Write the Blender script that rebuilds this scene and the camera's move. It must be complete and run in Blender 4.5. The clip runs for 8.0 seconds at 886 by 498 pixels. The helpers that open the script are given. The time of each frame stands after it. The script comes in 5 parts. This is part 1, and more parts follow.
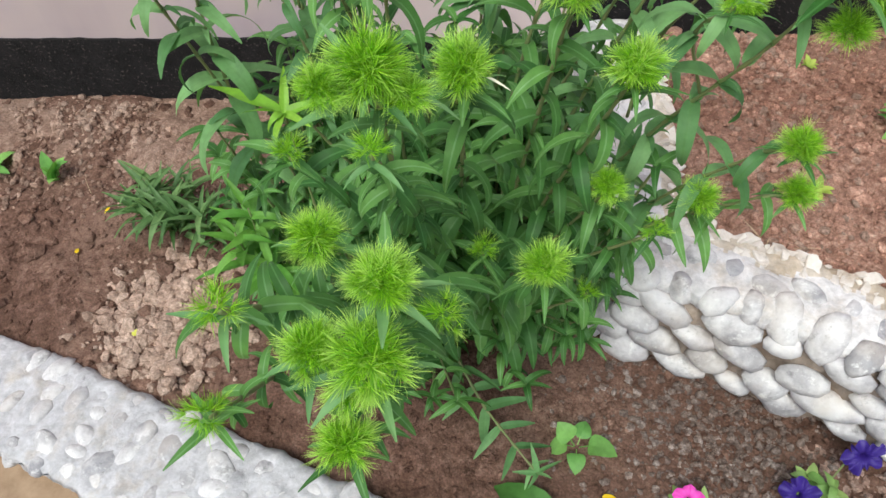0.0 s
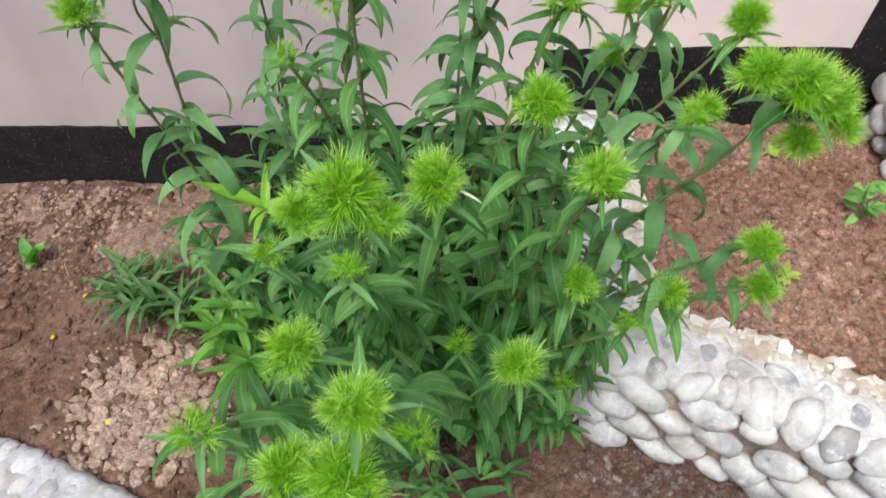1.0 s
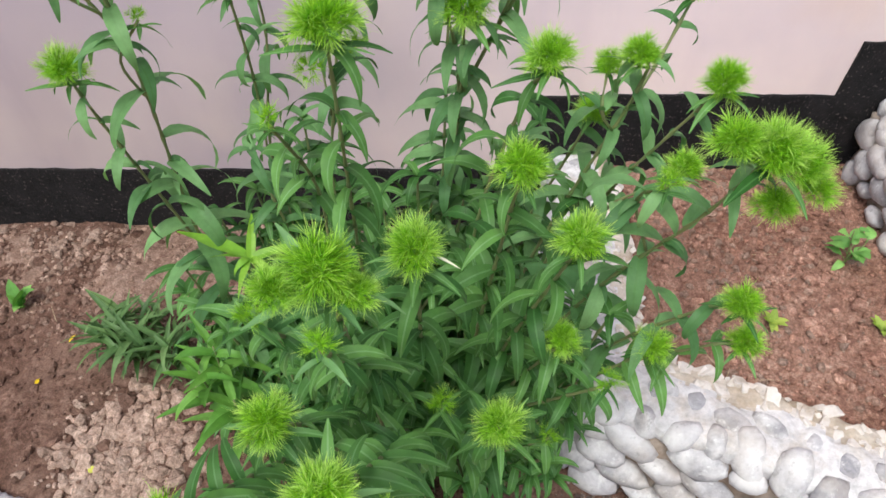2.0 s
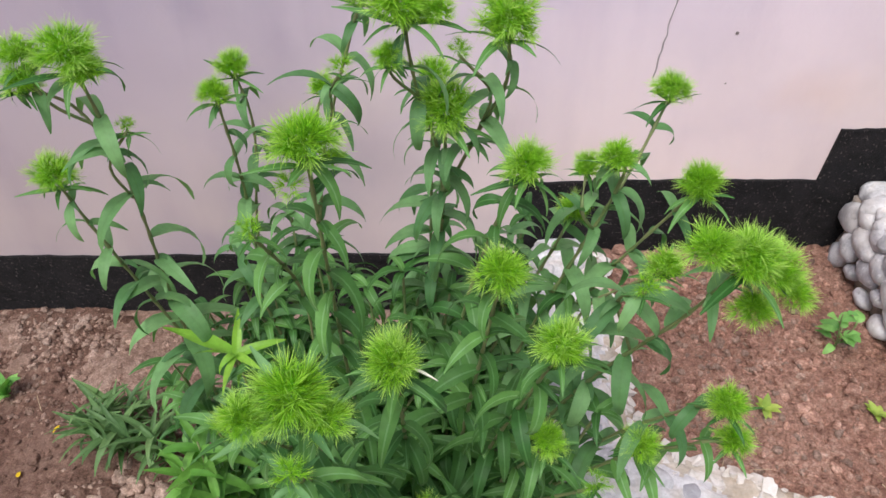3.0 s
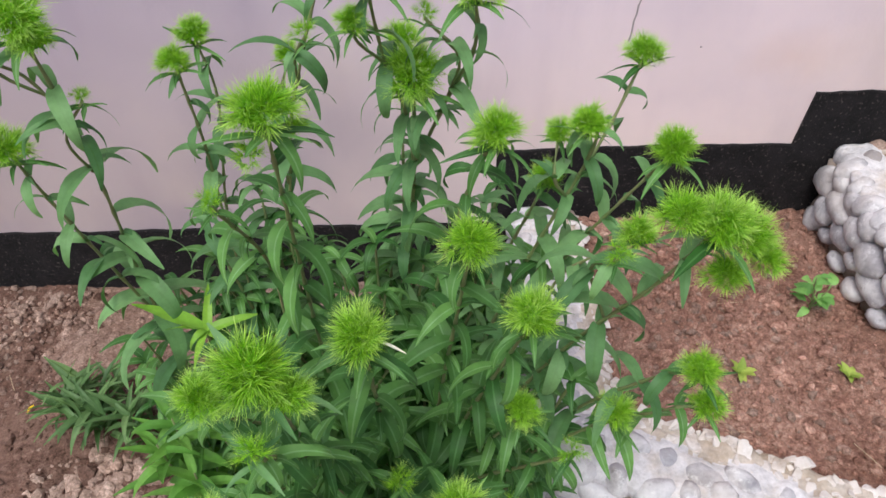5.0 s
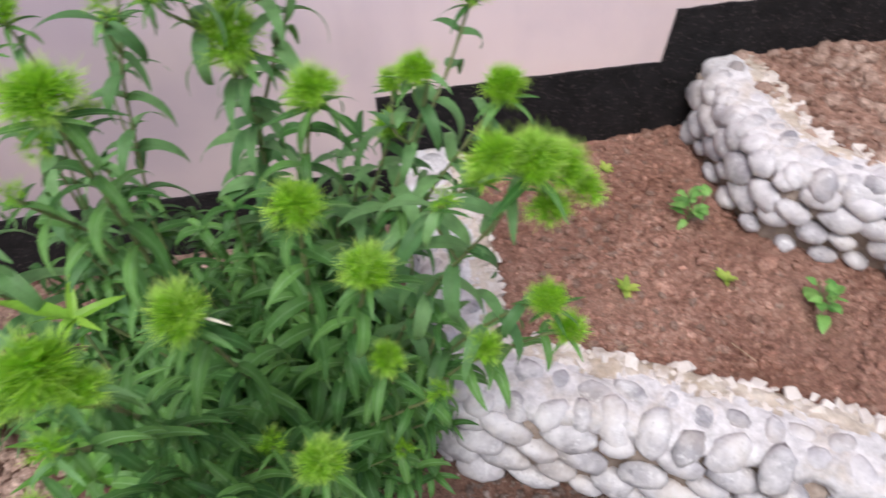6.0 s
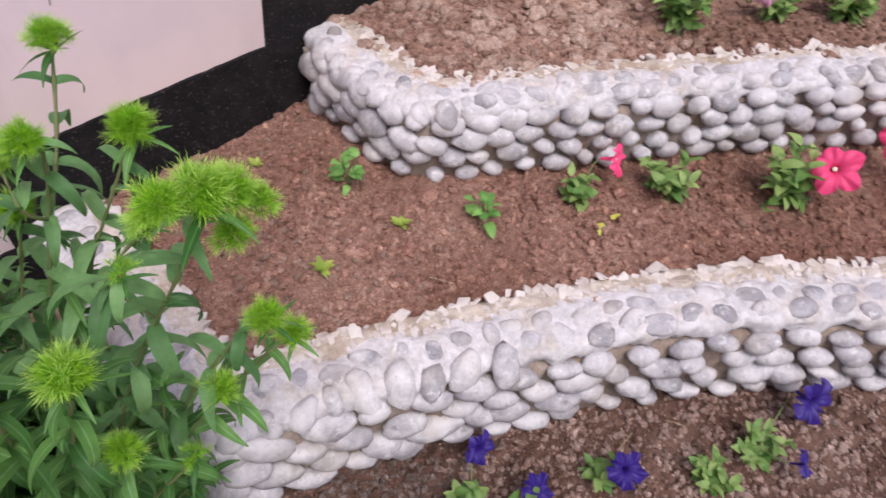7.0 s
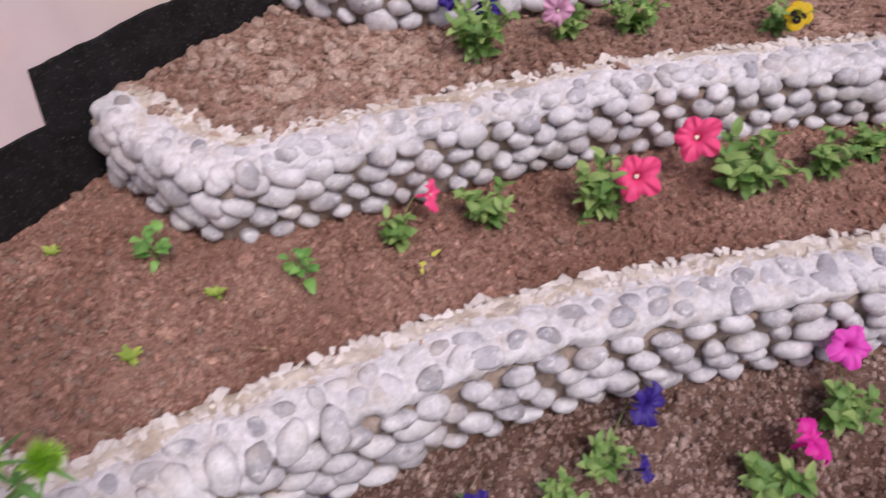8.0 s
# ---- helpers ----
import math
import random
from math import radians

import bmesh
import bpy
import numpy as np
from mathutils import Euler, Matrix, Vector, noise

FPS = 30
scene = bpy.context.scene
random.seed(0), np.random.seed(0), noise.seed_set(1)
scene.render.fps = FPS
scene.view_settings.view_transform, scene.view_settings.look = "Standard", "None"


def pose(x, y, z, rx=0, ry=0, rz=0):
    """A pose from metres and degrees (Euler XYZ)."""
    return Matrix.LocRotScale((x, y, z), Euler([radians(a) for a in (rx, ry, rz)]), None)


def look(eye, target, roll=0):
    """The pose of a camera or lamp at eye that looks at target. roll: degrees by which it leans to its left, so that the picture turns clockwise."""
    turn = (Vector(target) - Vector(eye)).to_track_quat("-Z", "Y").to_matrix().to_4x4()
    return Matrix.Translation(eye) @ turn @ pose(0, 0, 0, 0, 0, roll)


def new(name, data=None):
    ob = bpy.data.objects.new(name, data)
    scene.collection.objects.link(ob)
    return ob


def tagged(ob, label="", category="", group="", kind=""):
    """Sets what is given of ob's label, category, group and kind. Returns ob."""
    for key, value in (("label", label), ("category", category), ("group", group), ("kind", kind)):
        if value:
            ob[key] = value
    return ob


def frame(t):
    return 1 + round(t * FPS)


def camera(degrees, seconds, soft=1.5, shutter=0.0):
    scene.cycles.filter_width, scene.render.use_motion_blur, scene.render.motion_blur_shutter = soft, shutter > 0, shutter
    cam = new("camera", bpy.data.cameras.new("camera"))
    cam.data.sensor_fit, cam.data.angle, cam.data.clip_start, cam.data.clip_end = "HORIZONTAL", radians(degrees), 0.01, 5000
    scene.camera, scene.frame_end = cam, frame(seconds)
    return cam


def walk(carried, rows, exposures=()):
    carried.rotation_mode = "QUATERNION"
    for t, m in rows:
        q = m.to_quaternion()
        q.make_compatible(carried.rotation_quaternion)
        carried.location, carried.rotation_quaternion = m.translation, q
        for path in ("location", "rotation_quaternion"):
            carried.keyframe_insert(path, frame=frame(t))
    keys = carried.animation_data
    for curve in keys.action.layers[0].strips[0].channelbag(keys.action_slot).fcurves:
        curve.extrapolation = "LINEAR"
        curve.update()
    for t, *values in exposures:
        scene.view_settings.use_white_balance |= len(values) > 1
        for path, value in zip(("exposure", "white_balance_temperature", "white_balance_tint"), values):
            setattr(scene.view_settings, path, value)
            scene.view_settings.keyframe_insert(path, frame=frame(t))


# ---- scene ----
cam = camera(63.2, 8.0, shutter=0.25)
PATH = [
    (0, (0.25, 0.237, 1.148), (0.119, 1.417, -0.461), -4.3),
    (0.5, (0.248, 0.232, 1.152), (0.134, 1.444, -0.435), -3.0),
    (1, (0.255, 0.245, 1.175), (0.175, 1.583, -0.309), -2.3),
    (1.2, (0.259, 0.252, 1.182), (0.192, 1.616, -0.28), -1.6),
    (2.3, (0.269, 0.266, 1.197), (0.207, 1.722, -0.172), -1.8),
    (2.5, (0.272, 0.272, 1.204), (0.212, 1.783, -0.105), -1.9),
    (3, (0.279, 0.277, 1.214), (0.224, 1.816, -0.063), -1.7),
    (3.5, (0.28, 0.28, 1.214), (0.245, 1.82, -0.062), -1.5),
    (4, (0.283, 0.283, 1.215), (0.262, 1.827, -0.056), -0.9),
    (4.2, (0.286, 0.284, 1.218), (0.277, 1.829, -0.052), -0.8),
    (5.3, (0.291, 0.288, 1.197), (0.289, 1.749, -0.17), -2.4),
    (5.5, (0.301, 0.289, 1.193), (0.303, 1.738, -0.185), -3.5),
    (6, (0.369, 0.282, 1.215), (0.537, 1.64, -0.244), -3.1),
    (6.2, (0.403, 0.286, 1.212), (0.74, 1.583, -0.273), -2.6),
    (6.5, (0.424, 0.282, 1.225), (0.982, 1.482, -0.274), -1.5),
    (6.8, (0.39, 0.291, 1.226), (1.202, 1.354, -0.26), -0.8),
    (7, (0.36, 0.3, 1.23), (1.286, 1.246, -0.27), 2.0),
    (7.5, (0.346, 0.311, 1.225), (1.407, 1.123, -0.264), 2.6),
    (8, (0.499, 0.231, 1.243), (1.647, 0.994, -0.206), 2.2),
]
walk(cam, [(t, look(eye, target, roll)) for t, eye, target, roll in PATH], exposures=((0, 0.30, 6500, -3), (1, 0.35, 6500, -3), (2.5, 0.26, 6450, 4), (3.5, 0.20, 6350, 5), (5.5, 0.11, 6350, 6), (6.5, 0.14, 6450, 12), (7, -0.01, 6450, 14), (7.5, -0.10, 6450, 17), (8, -0.16, 6500, 18)))

# ---- world and light: a bright overcast day ----
world = bpy.data.worlds.new("overcast_sky")
scene.world = world
world.use_nodes = True
wn = world.node_tree.nodes
sky = wn.new("ShaderNodeTexSky")
sky.sky_type = "NISHITA"
sky.sun_disc = False
sky.sun_elevation = radians(61)
sky.sun_rotation = radians(200)
sky.air_density = 1.0
sky.dust_density = 4.0
sky.ozone_density = 1.0
world.node_tree.links.new(sky.outputs[0], wn["Background"].inputs[0])
wn["Background"].inputs[1].default_value = 0.115
sun_data = bpy.data.lights.new("sun", "SUN")
sun_data.energy = 2.05
sun_data.angle = radians(28)
sun_data.color = (1.0, 0.98, 0.98)
sun = new("sun", sun_data)
sun.matrix_basis = look((-1.0, -2.7, 7.0), (0.3, 1.0, 0.0))


# ---- materials ----
def material(name, rough=0.8):
    m = bpy.data.materials.new(name)
    m.use_nodes = True
    bsdf = m.node_tree.nodes["Principled BSDF"]
    bsdf.inputs["Roughness"].default_value = rough
    return m, m.node_tree, bsdf


def nd(tree, kind, **values):
    n = tree.nodes.new(kind)
    for key, value in values.items():
        n.inputs[key.replace("_", " ")].default_value = value
    return n


def coords(tree):
    return tree.nodes.new("ShaderNodeTexCoord").outputs["Object"]


def world_coords(tree):
    return tree.nodes.new("ShaderNodeNewGeometry").outputs["Position"]


def noise_tex(tree, vec, scale, detail=5.0, rough=0.6):
    n = nd(tree, "ShaderNodeTexNoise", Scale=scale, Detail=detail, Roughness=rough)
    tree.links.new(vec, n.inputs["Vector"])
    return n.outputs["Fac"]


def ramp(tree, fac, stops):
    n = tree.nodes.new("ShaderNodeValToRGB")
    e = n.color_ramp.elements
    while len(e) < len(stops):
        e.new(0.5)
    for el, (p, c) in zip(e, stops):
        el.position, el.color = p, (*c, 1)
    tree.links.new(fac, n.inputs["Fac"])
    return n.outputs["Color"]


def mix(tree, fac, a, b, blend="MIX"):
    n = tree.nodes.new("ShaderNodeMix")
    n.data_type, n.blend_type = "RGBA", blend
    for sock, v in ((n.inputs["Factor"], fac), (n.inputs["A"], a), (n.inputs["B"], b)):
        if isinstance(v, (int, float)):
            sock.default_value = v
        elif isinstance(v, tuple):
            sock.default_value = (*v, 1)
        else:
            tree.links.new(v, sock)
    return n.outputs["Result"]


def bump(tree, bsdf, height, strength, distance):
    n = nd(tree, "ShaderNodeBump", Strength=strength, Distance=distance)
    tree.links.new(height, n.inputs["Height"])
    tree.links.new(n.outputs["Normal"], bsdf.inputs["Normal"])


def grey(v):
    return (v, v, v)


def soil_material(name, dark, mid, pale, low=0.72, high=1.18, crusted=0.55):
    """Crumbly earth: damp red-brown and dry tan patches, smooth crusts between crumbs."""
    m, t, b = material(name, 0.95)
    v = world_coords(t)
    fine = noise_tex(t, v, 62.0, 8, 0.72)
    crumb = ramp(t, fine, [(0.30, dark), (0.49, mid), (0.70, pale)])
    crust = ramp(t, noise_tex(t, v, 7.5, 5, 0.6), [(0.45, grey(0.0)), (0.65, grey(crusted))])
    smooth = mix(t, noise_tex(t, v, 24.0, 4, 0.55), tuple(c * 0.80 for c in mid), tuple((c + 2 * d) / 3 for c, d in zip(pale, mid)))
    crumb = mix(t, crust, crumb, smooth)
    speck = ramp(t, noise_tex(t, v, 240.0, 4, 0.7), [(0.33, grey(0.66)), (0.5, grey(1.0)), (0.68, grey(1.42))])
    crumb = mix(t, 1.0, crumb, speck, "MULTIPLY")
    big = noise_tex(t, v, 3.2, 5, 0.6)
    patch = ramp(t, big, [(0.36, (low * 1.02, low * 0.96, low * 0.92)), (0.5, grey((low + high) / 2)), (0.62, (high * 0.98, high * 1.03, high * 1.04))])
    geo = t.nodes.new("ShaderNodeNewGeometry")
    lump = ramp(t, geo.outputs["Random Per Island"], [(0.0, grey(0.82)), (0.75, grey(1.05)), (0.95, grey(1.22)), (1.0, grey(1.5))])
    col = mix(t, 1.0, mix(t, 1.0, crumb, patch, "MULTIPLY"), lump, "MULTIPLY")
    t.links.new(col, b.inputs["Base Color"])
    b.inputs["Specular IOR Level"].default_value = 0.132
    bump(t, b, noise_tex(t, v, 150.0, 8, 0.72), 0.8, 0.006)
    return m


def stone_material(name, dark, light, wash, bare=0.36):
    """Rounded river stones: each its own tone, fine grain, and a thin worn skin of whitewash."""
    m, t, b = material(name, 0.62)
    v = world_coords(t)
    info = t.nodes.new("ShaderNodeObjectInfo")
    tone = ramp(t, info.outputs["Random"], [(0.0, dark), (0.5, tuple((a + c) / 2 for a, c in zip(dark, light))), (1.0, light)])
    grain = ramp(t, noise_tex(t, v, 95.0, 7, 0.72), [(0.3, grey(0.76)), (0.7, grey(1.12))])
    col = mix(t, 1.0, tone, grain, "MULTIPLY")
    worn = ramp(t, noise_tex(t, v, 17.0, 7, 0.66), [(bare, grey(0.04)), (bare + 0.2, grey(0.85))])
    col = mix(t, worn, col, wash)
    fleck = ramp(t, noise_tex(t, v, 58.0, 6, 0.7), [(0.56, grey(0.0)), (0.66, grey(0.8))])
    col = mix(t, fleck, col, tuple(min(0.8, c * 1.06) for c in wash))
    pit = ramp(t, noise_tex(t, v, 42.0, 6, 0.7), [(0.30, grey(0.55)), (0.42, grey(1.0))])
    col = mix(t, 1.0, col, pit, "MULTIPLY")
    stain = ramp(t, noise_tex(t, v, 9.0, 5, 0.6), [(0.51, grey(0.0)), (0.72, grey(0.48))])
    col = mix(t, stain, col, (0.40, 0.315, 0.245))
    t.links.new(col, b.inputs["Base Color"])
    bump(t, b, noise_tex(t, v, 75.0, 8, 0.7), 0.5, 0.004)
    return m


def mortar_material(name, pale, tan, share):
    m, t, b = material(name, 0.9)
    v = world_coords(t)
    f = ramp(t, noise_tex(t, v, 14.0, 6, 0.65), [(share - 0.1, grey(0.0)), (share + 0.14, grey(1.0))])
    g = mix(t, 1.0, ramp(t, noise_tex(t, v, 90.0, 7, 0.7), [(0.3, grey(0.74)), (0.7, grey(1.12))]), ramp(t, noise_tex(t, v, 26.0, 5, 0.6), [(0.3, grey(0.82)), (0.55, grey(1.06))]), "MULTIPLY")
    t.links.new(mix(t, 1.0, mix(t, f, pale, tan), g, "MULTIPLY"), b.inputs["Base Color"])
    bump(t, b, noise_tex(t, v, 110.0, 8, 0.7), 0.7, 0.004)
    return m


STAINS = [(-0.21, 0.76, 0.10, 0.22, (0.84, 0.85, 0.90)), (-0.05, 0.70, 0.09, 0.20, (0.90, 0.90, 0.93)), (0.95, 0.56, 0.22, 0.12, (0.97, 0.93, 0.88)), (0.80, 0.36, 0.30, 0.07, (1.0, 0.96, 0.95))]


def wall_material():
    m, t, b = material("faded_pink_wall_paint", 0.75)
    v = world_coords(t)
    base = ramp(t, noise_tex(t, v, 1.7, 5, 0.55), [(0.32, (0.61, 0.535, 0.60)), (0.5, (0.715, 0.62, 0.655)), (0.7, (0.765, 0.66, 0.66))])
    stretch = nd(t, "ShaderNodeMapping", Scale=(5.0, 5.0, 1.1))
    t.links.new(v, stretch.inputs["Vector"])
    sep = t.nodes.new("ShaderNodeSeparateXYZ")
    t.links.new(v, sep.inputs[0])

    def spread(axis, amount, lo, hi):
        """A smooth mask that rises along one axis, its edge wandering."""
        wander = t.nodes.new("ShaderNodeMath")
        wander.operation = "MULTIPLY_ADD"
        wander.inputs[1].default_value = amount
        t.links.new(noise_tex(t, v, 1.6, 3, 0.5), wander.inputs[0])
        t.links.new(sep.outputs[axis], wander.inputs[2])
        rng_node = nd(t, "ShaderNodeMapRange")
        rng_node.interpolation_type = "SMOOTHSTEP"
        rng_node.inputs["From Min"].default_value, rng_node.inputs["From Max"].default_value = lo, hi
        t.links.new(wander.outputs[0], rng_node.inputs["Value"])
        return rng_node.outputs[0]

    # light from the right painted in: shaded left part, brighter right part
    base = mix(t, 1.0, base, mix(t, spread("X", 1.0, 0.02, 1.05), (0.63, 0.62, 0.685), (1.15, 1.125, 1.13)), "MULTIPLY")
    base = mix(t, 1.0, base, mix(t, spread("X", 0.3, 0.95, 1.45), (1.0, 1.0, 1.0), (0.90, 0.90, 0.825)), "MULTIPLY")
    # warm bounce from the soil below and cooler light above, tinted into the paint
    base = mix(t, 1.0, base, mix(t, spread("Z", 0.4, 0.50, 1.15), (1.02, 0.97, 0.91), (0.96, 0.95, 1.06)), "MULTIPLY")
    streak = ramp(t, noise_tex(t, stretch.outputs[0], 1.4, 4, 0.5), [(0.24, (0.88, 0.87, 0.90)), (0.46, (1.0, 1.0, 1.0))])
    col = mix(t, 1.0, base, streak, "MULTIPLY")

    def blot(x, z, wide, high, tint):
        """One old damp stain, soft and uneven at its edge."""
        place_node = nd(t, "ShaderNodeMapping", Location=(-x / wide, 0, -z / high), Scale=(1 / wide, 0, 1 / high))
        t.links.new(v, place_node.inputs["Vector"])
        far = t.nodes.new("ShaderNodeVectorMath")
        far.operation = "LENGTH"
        t.links.new(place_node.outputs[0], far.inputs[0])
        ragged = t.nodes.new("ShaderNodeMath")
        ragged.operation = "MULTIPLY_ADD"
        ragged.inputs[1].default_value = 0.9
        t.links.new(noise_tex(t, v, 7.0, 4, 0.6), ragged.inputs[0])
        t.links.new(far.outputs["Value"], ragged.inputs[2])
        return mix(t, 1.0, col, ramp(t, ragged.outputs[0], [(0.45, tint), (1.0, (1.0, 1.0, 1.0))]), "MULTIPLY")

    for stain in STAINS:
        col = blot(*stain)
    warm = ramp(t, noise_tex(t, v, 2.6, 3, 0.5), [(0.56, grey(0.0)), (0.8, grey(0.5))])
    col = mix(t, warm, col, (0.70, 0.58, 0.51))
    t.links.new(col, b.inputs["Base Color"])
    bump(t, b, noise_tex(t, v, 60.0, 6, 0.6), 0.25, 0.003)
    return m


def plinth_material():
    m, t, b = material("black_bitumen_paint", 0.82)
    v = world_coords(t)
    base = ramp(t, noise_tex(t, v, 18.0, 6, 0.7), [(0.35, (0.008, 0.007, 0.008)), (0.7, (0.024, 0.021, 0.023))])
    specks = ramp(t, noise_tex(t, v, 170.0, 3, 0.6), [(0.615, grey(0.0)), (0.67, grey(0.42))])
    b.inputs["Specular IOR Level"].default_value = 0.25
    t.links.new(mix(t, specks, base, (0.24, 0.19, 0.185)), b.inputs["Base Color"])
    bump(t, b, noise_tex(t, v, 80.0, 8, 0.75), 1.0, 0.008)
    return m


def leaf_material(name, dark, light, rough=0.5, through_light=0.25, tip=None):
    """Leaf blades with a tone of their own, paler midribs apart, a little light through them."""
    m, t, b = material(name, rough)
    info = t.nodes.new("ShaderNodeObjectInfo")
    geo = t.nodes.new("ShaderNodeNewGeometry")
    add = t.nodes.new("ShaderNodeMath")
    add.operation = "ADD"
    t.links.new(info.outputs["Random"], add.inputs[0])
    t.links.new(geo.outputs["Random Per Island"], add.inputs[1])
    fr = t.nodes.new("ShaderNodeMath")
    fr.operation = "FRACT"
    t.links.new(add.outputs[0], fr.inputs[0])
    col = ramp(t, fr.outputs[0], [(0.0, dark), (0.6, tuple((a + c) / 2 for a, c in zip(dark, light))), (1.0, light)])
    b.inputs["Specular IOR Level"].default_value = 0.32
    if tip:
        far = t.nodes.new("ShaderNodeVectorMath")
        far.operation = "LENGTH"
        t.links.new(coords(t), far.inputs[0])
        col = mix(t, ramp(t, far.outputs["Value"], [(0.62, grey(0.0)), (1.06, grey(1.0))]), col, tip)
    n = ramp(t, noise_tex(t, world_coords(t), 70.0, 4), [(0.3, grey(0.82)), (0.7, grey(1.15))])
    col = mix(t, 1.0, col, n, "MULTIPLY")
    t.links.new(col, b.inputs["Base Color"])
    tr = t.nodes.new("ShaderNodeBsdfTranslucent")
    t.links.new(mix(t, 1.0, col, (1.0, 1.25, 0.5), "MULTIPLY"), tr.inputs["Color"])
    sh = t.nodes.new("ShaderNodeMixShader")
    sh.inputs[0].default_value = through_light
    out = t.nodes["Material Output"]
    t.links.new(b.outputs[0], sh.inputs[1])
    t.links.new(tr.outputs[0], sh.inputs[2])
    t.links.new(sh.outputs[0], out.inputs["Surface"])
    return m


def petal_material(name, colour, vein):
    m, t, b = material(name, 0.55)
    f = ramp(t, noise_tex(t, coords(t), 90.0, 4), [(0.35, grey(0.0)), (0.75, grey(1.0))])
    col = mix(t, f, colour, vein)
    t.links.new(col, b.inputs["Base Color"])
    tr = t.nodes.new("ShaderNodeBsdfTranslucent")
    t.links.new(col, tr.inputs["Color"])
    sh = t.nodes.new("ShaderNodeMixShader")
    sh.inputs[0].default_value = 0.25
    t.links.new(b.outputs[0], sh.inputs[1])
    t.links.new(tr.outputs[0], sh.inputs[2])
    t.links.new(sh.outputs[0], t.nodes["Material Output"].inputs["Surface"])
    return m


def plain_material(name, a, b_col, scale=40.0, rough=0.85):
    m, t, b = material(name, rough)
    f = noise_tex(t, world_coords(t), scale, 6, 0.65)
    t.links.new(ramp(t, f, [(0.3, a), (0.7, b_col)]), b.inputs["Base Color"])
    bump(t, b, f, 0.4, 0.003)
    return m


SOIL = soil_material("reddish_brown_soil", (0.122, 0.060, 0.045), (0.335, 0.178, 0.135), (0.57, 0.370, 0.295))
SOIL_DAMP = soil_material("damp_reddish_soil", (0.078, 0.041, 0.031), (0.168, 0.094, 0.072), (0.30, 0.190, 0.152), 0.60, 1.22, 0.9)
SOIL_PALE = soil_material("dry_tan_soil", (0.120, 0.062, 0.047), (0.285, 0.165, 0.126), (0.52, 0.36, 0.295))
SOIL_CLOD = soil_material("pale_dry_clod", (0.20, 0.125, 0.095), (0.385, 0.262, 0.212), (0.57, 0.425, 0.36))
SOIL_GRIT = soil_material("dark_brown_grit", (0.060, 0.043, 0.037), (0.175, 0.125, 0.108), (0.52, 0.445, 0.42))
SOIL_BANK = soil_material("dry_dusty_soil", (0.15, 0.088, 0.069), (0.285, 0.184, 0.147), (0.47, 0.338, 0.280), 0.74, 1.14, 0.85)
SOIL_CRUST = soil_material("brown_dry_clod", (0.10, 0.055, 0.042), (0.25, 0.158, 0.124), (0.46, 0.32, 0.26))
SOIL_DARK = soil_material("damp_grey_brown_soil", (0.15, 0.092, 0.075), (0.345, 0.228, 0.190), (0.62, 0.48, 0.43))
PEBBLE = stone_material("whitewashed_river_stone", (0.34, 0.322, 0.355), (0.61, 0.58, 0.62), (0.77, 0.742, 0.765), 0.41)
PEBBLE_GREY = stone_material("grey_river_stone", (0.30, 0.287, 0.315), (0.61, 0.58, 0.615), (0.77, 0.742, 0.765), 0.43)
PEBBLE_BARE = stone_material("bare_blue_grey_stone", (0.275, 0.267, 0.303), (0.52, 0.496, 0.534), (0.69, 0.664, 0.69), 0.47)
MORTAR = mortar_material("whitish_lime_mortar", (0.71, 0.683, 0.708), (0.55, 0.465, 0.40), 0.59)
MORTAR_KERB = mortar_material("greyish_lime_mortar", (0.545, 0.53, 0.57), (0.46, 0.395, 0.345), 0.64)
MORTAR_CREAM = mortar_material("cream_stained_mortar", (0.66, 0.585, 0.52), (0.45, 0.355, 0.27), 0.50)
MORTAR_TAN = mortar_material("tan_cement_mortar", (0.40, 0.325, 0.28), (0.27, 0.195, 0.150), 0.46)
CHIP = stone_material("cream_stone_chip", (0.47, 0.385, 0.32), (0.72, 0.64, 0.575), (0.74, 0.69, 0.675))
WALL = wall_material()
PLINTH = plinth_material()
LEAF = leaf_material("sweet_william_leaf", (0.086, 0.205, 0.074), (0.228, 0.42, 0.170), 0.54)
LEAF_RIB = leaf_material("pale_midrib", (0.080, 0.195, 0.060), (0.22, 0.40, 0.165), 0.55)
# greener than the upper leaf, and darkened to carry the canopy's shade in its colour
LEAF_LOW_SHADED = leaf_material("shaded_lower_leaf", (0.037, 0.122, 0.024), (0.142, 0.312, 0.074), 0.52, 0.18)
LEAF_YOUNG = leaf_material("young_leaf", (0.098, 0.258, 0.040), (0.188, 0.390, 0.075), 0.48, 0.22)
LEAF_LIME = leaf_material("lime_leaf", (0.19, 0.41, 0.045), (0.31, 0.54, 0.07), 0.45, 0.3)
LEAF_SPROUT = leaf_material("yellow_green_sprout", (0.28, 0.40, 0.07), (0.48, 0.58, 0.13), 0.5, 0.3)
LEAF_GRASSY = leaf_material("grey_green_narrow_leaf", (0.072, 0.156, 0.050), (0.190, 0.315, 0.118))
LEAF_BED = leaf_material("petunia_leaf", (0.12, 0.25, 0.06), (0.36, 0.49, 0.17))
LEAF_SEED = leaf_material("seedling_leaf", (0.15, 0.36, 0.09), (0.28, 0.52, 0.14))
BRISTLE = leaf_material("lime_green_bristle", (0.115, 0.345, 0.009), (0.46, 0.765, 0.050), 0.5, 0.24, (0.57, 0.80, 0.20))
STEM = plain_material("green_brown_stem", (0.15, 0.235, 0.075), (0.22, 0.215, 0.10), 60.0, 0.6)
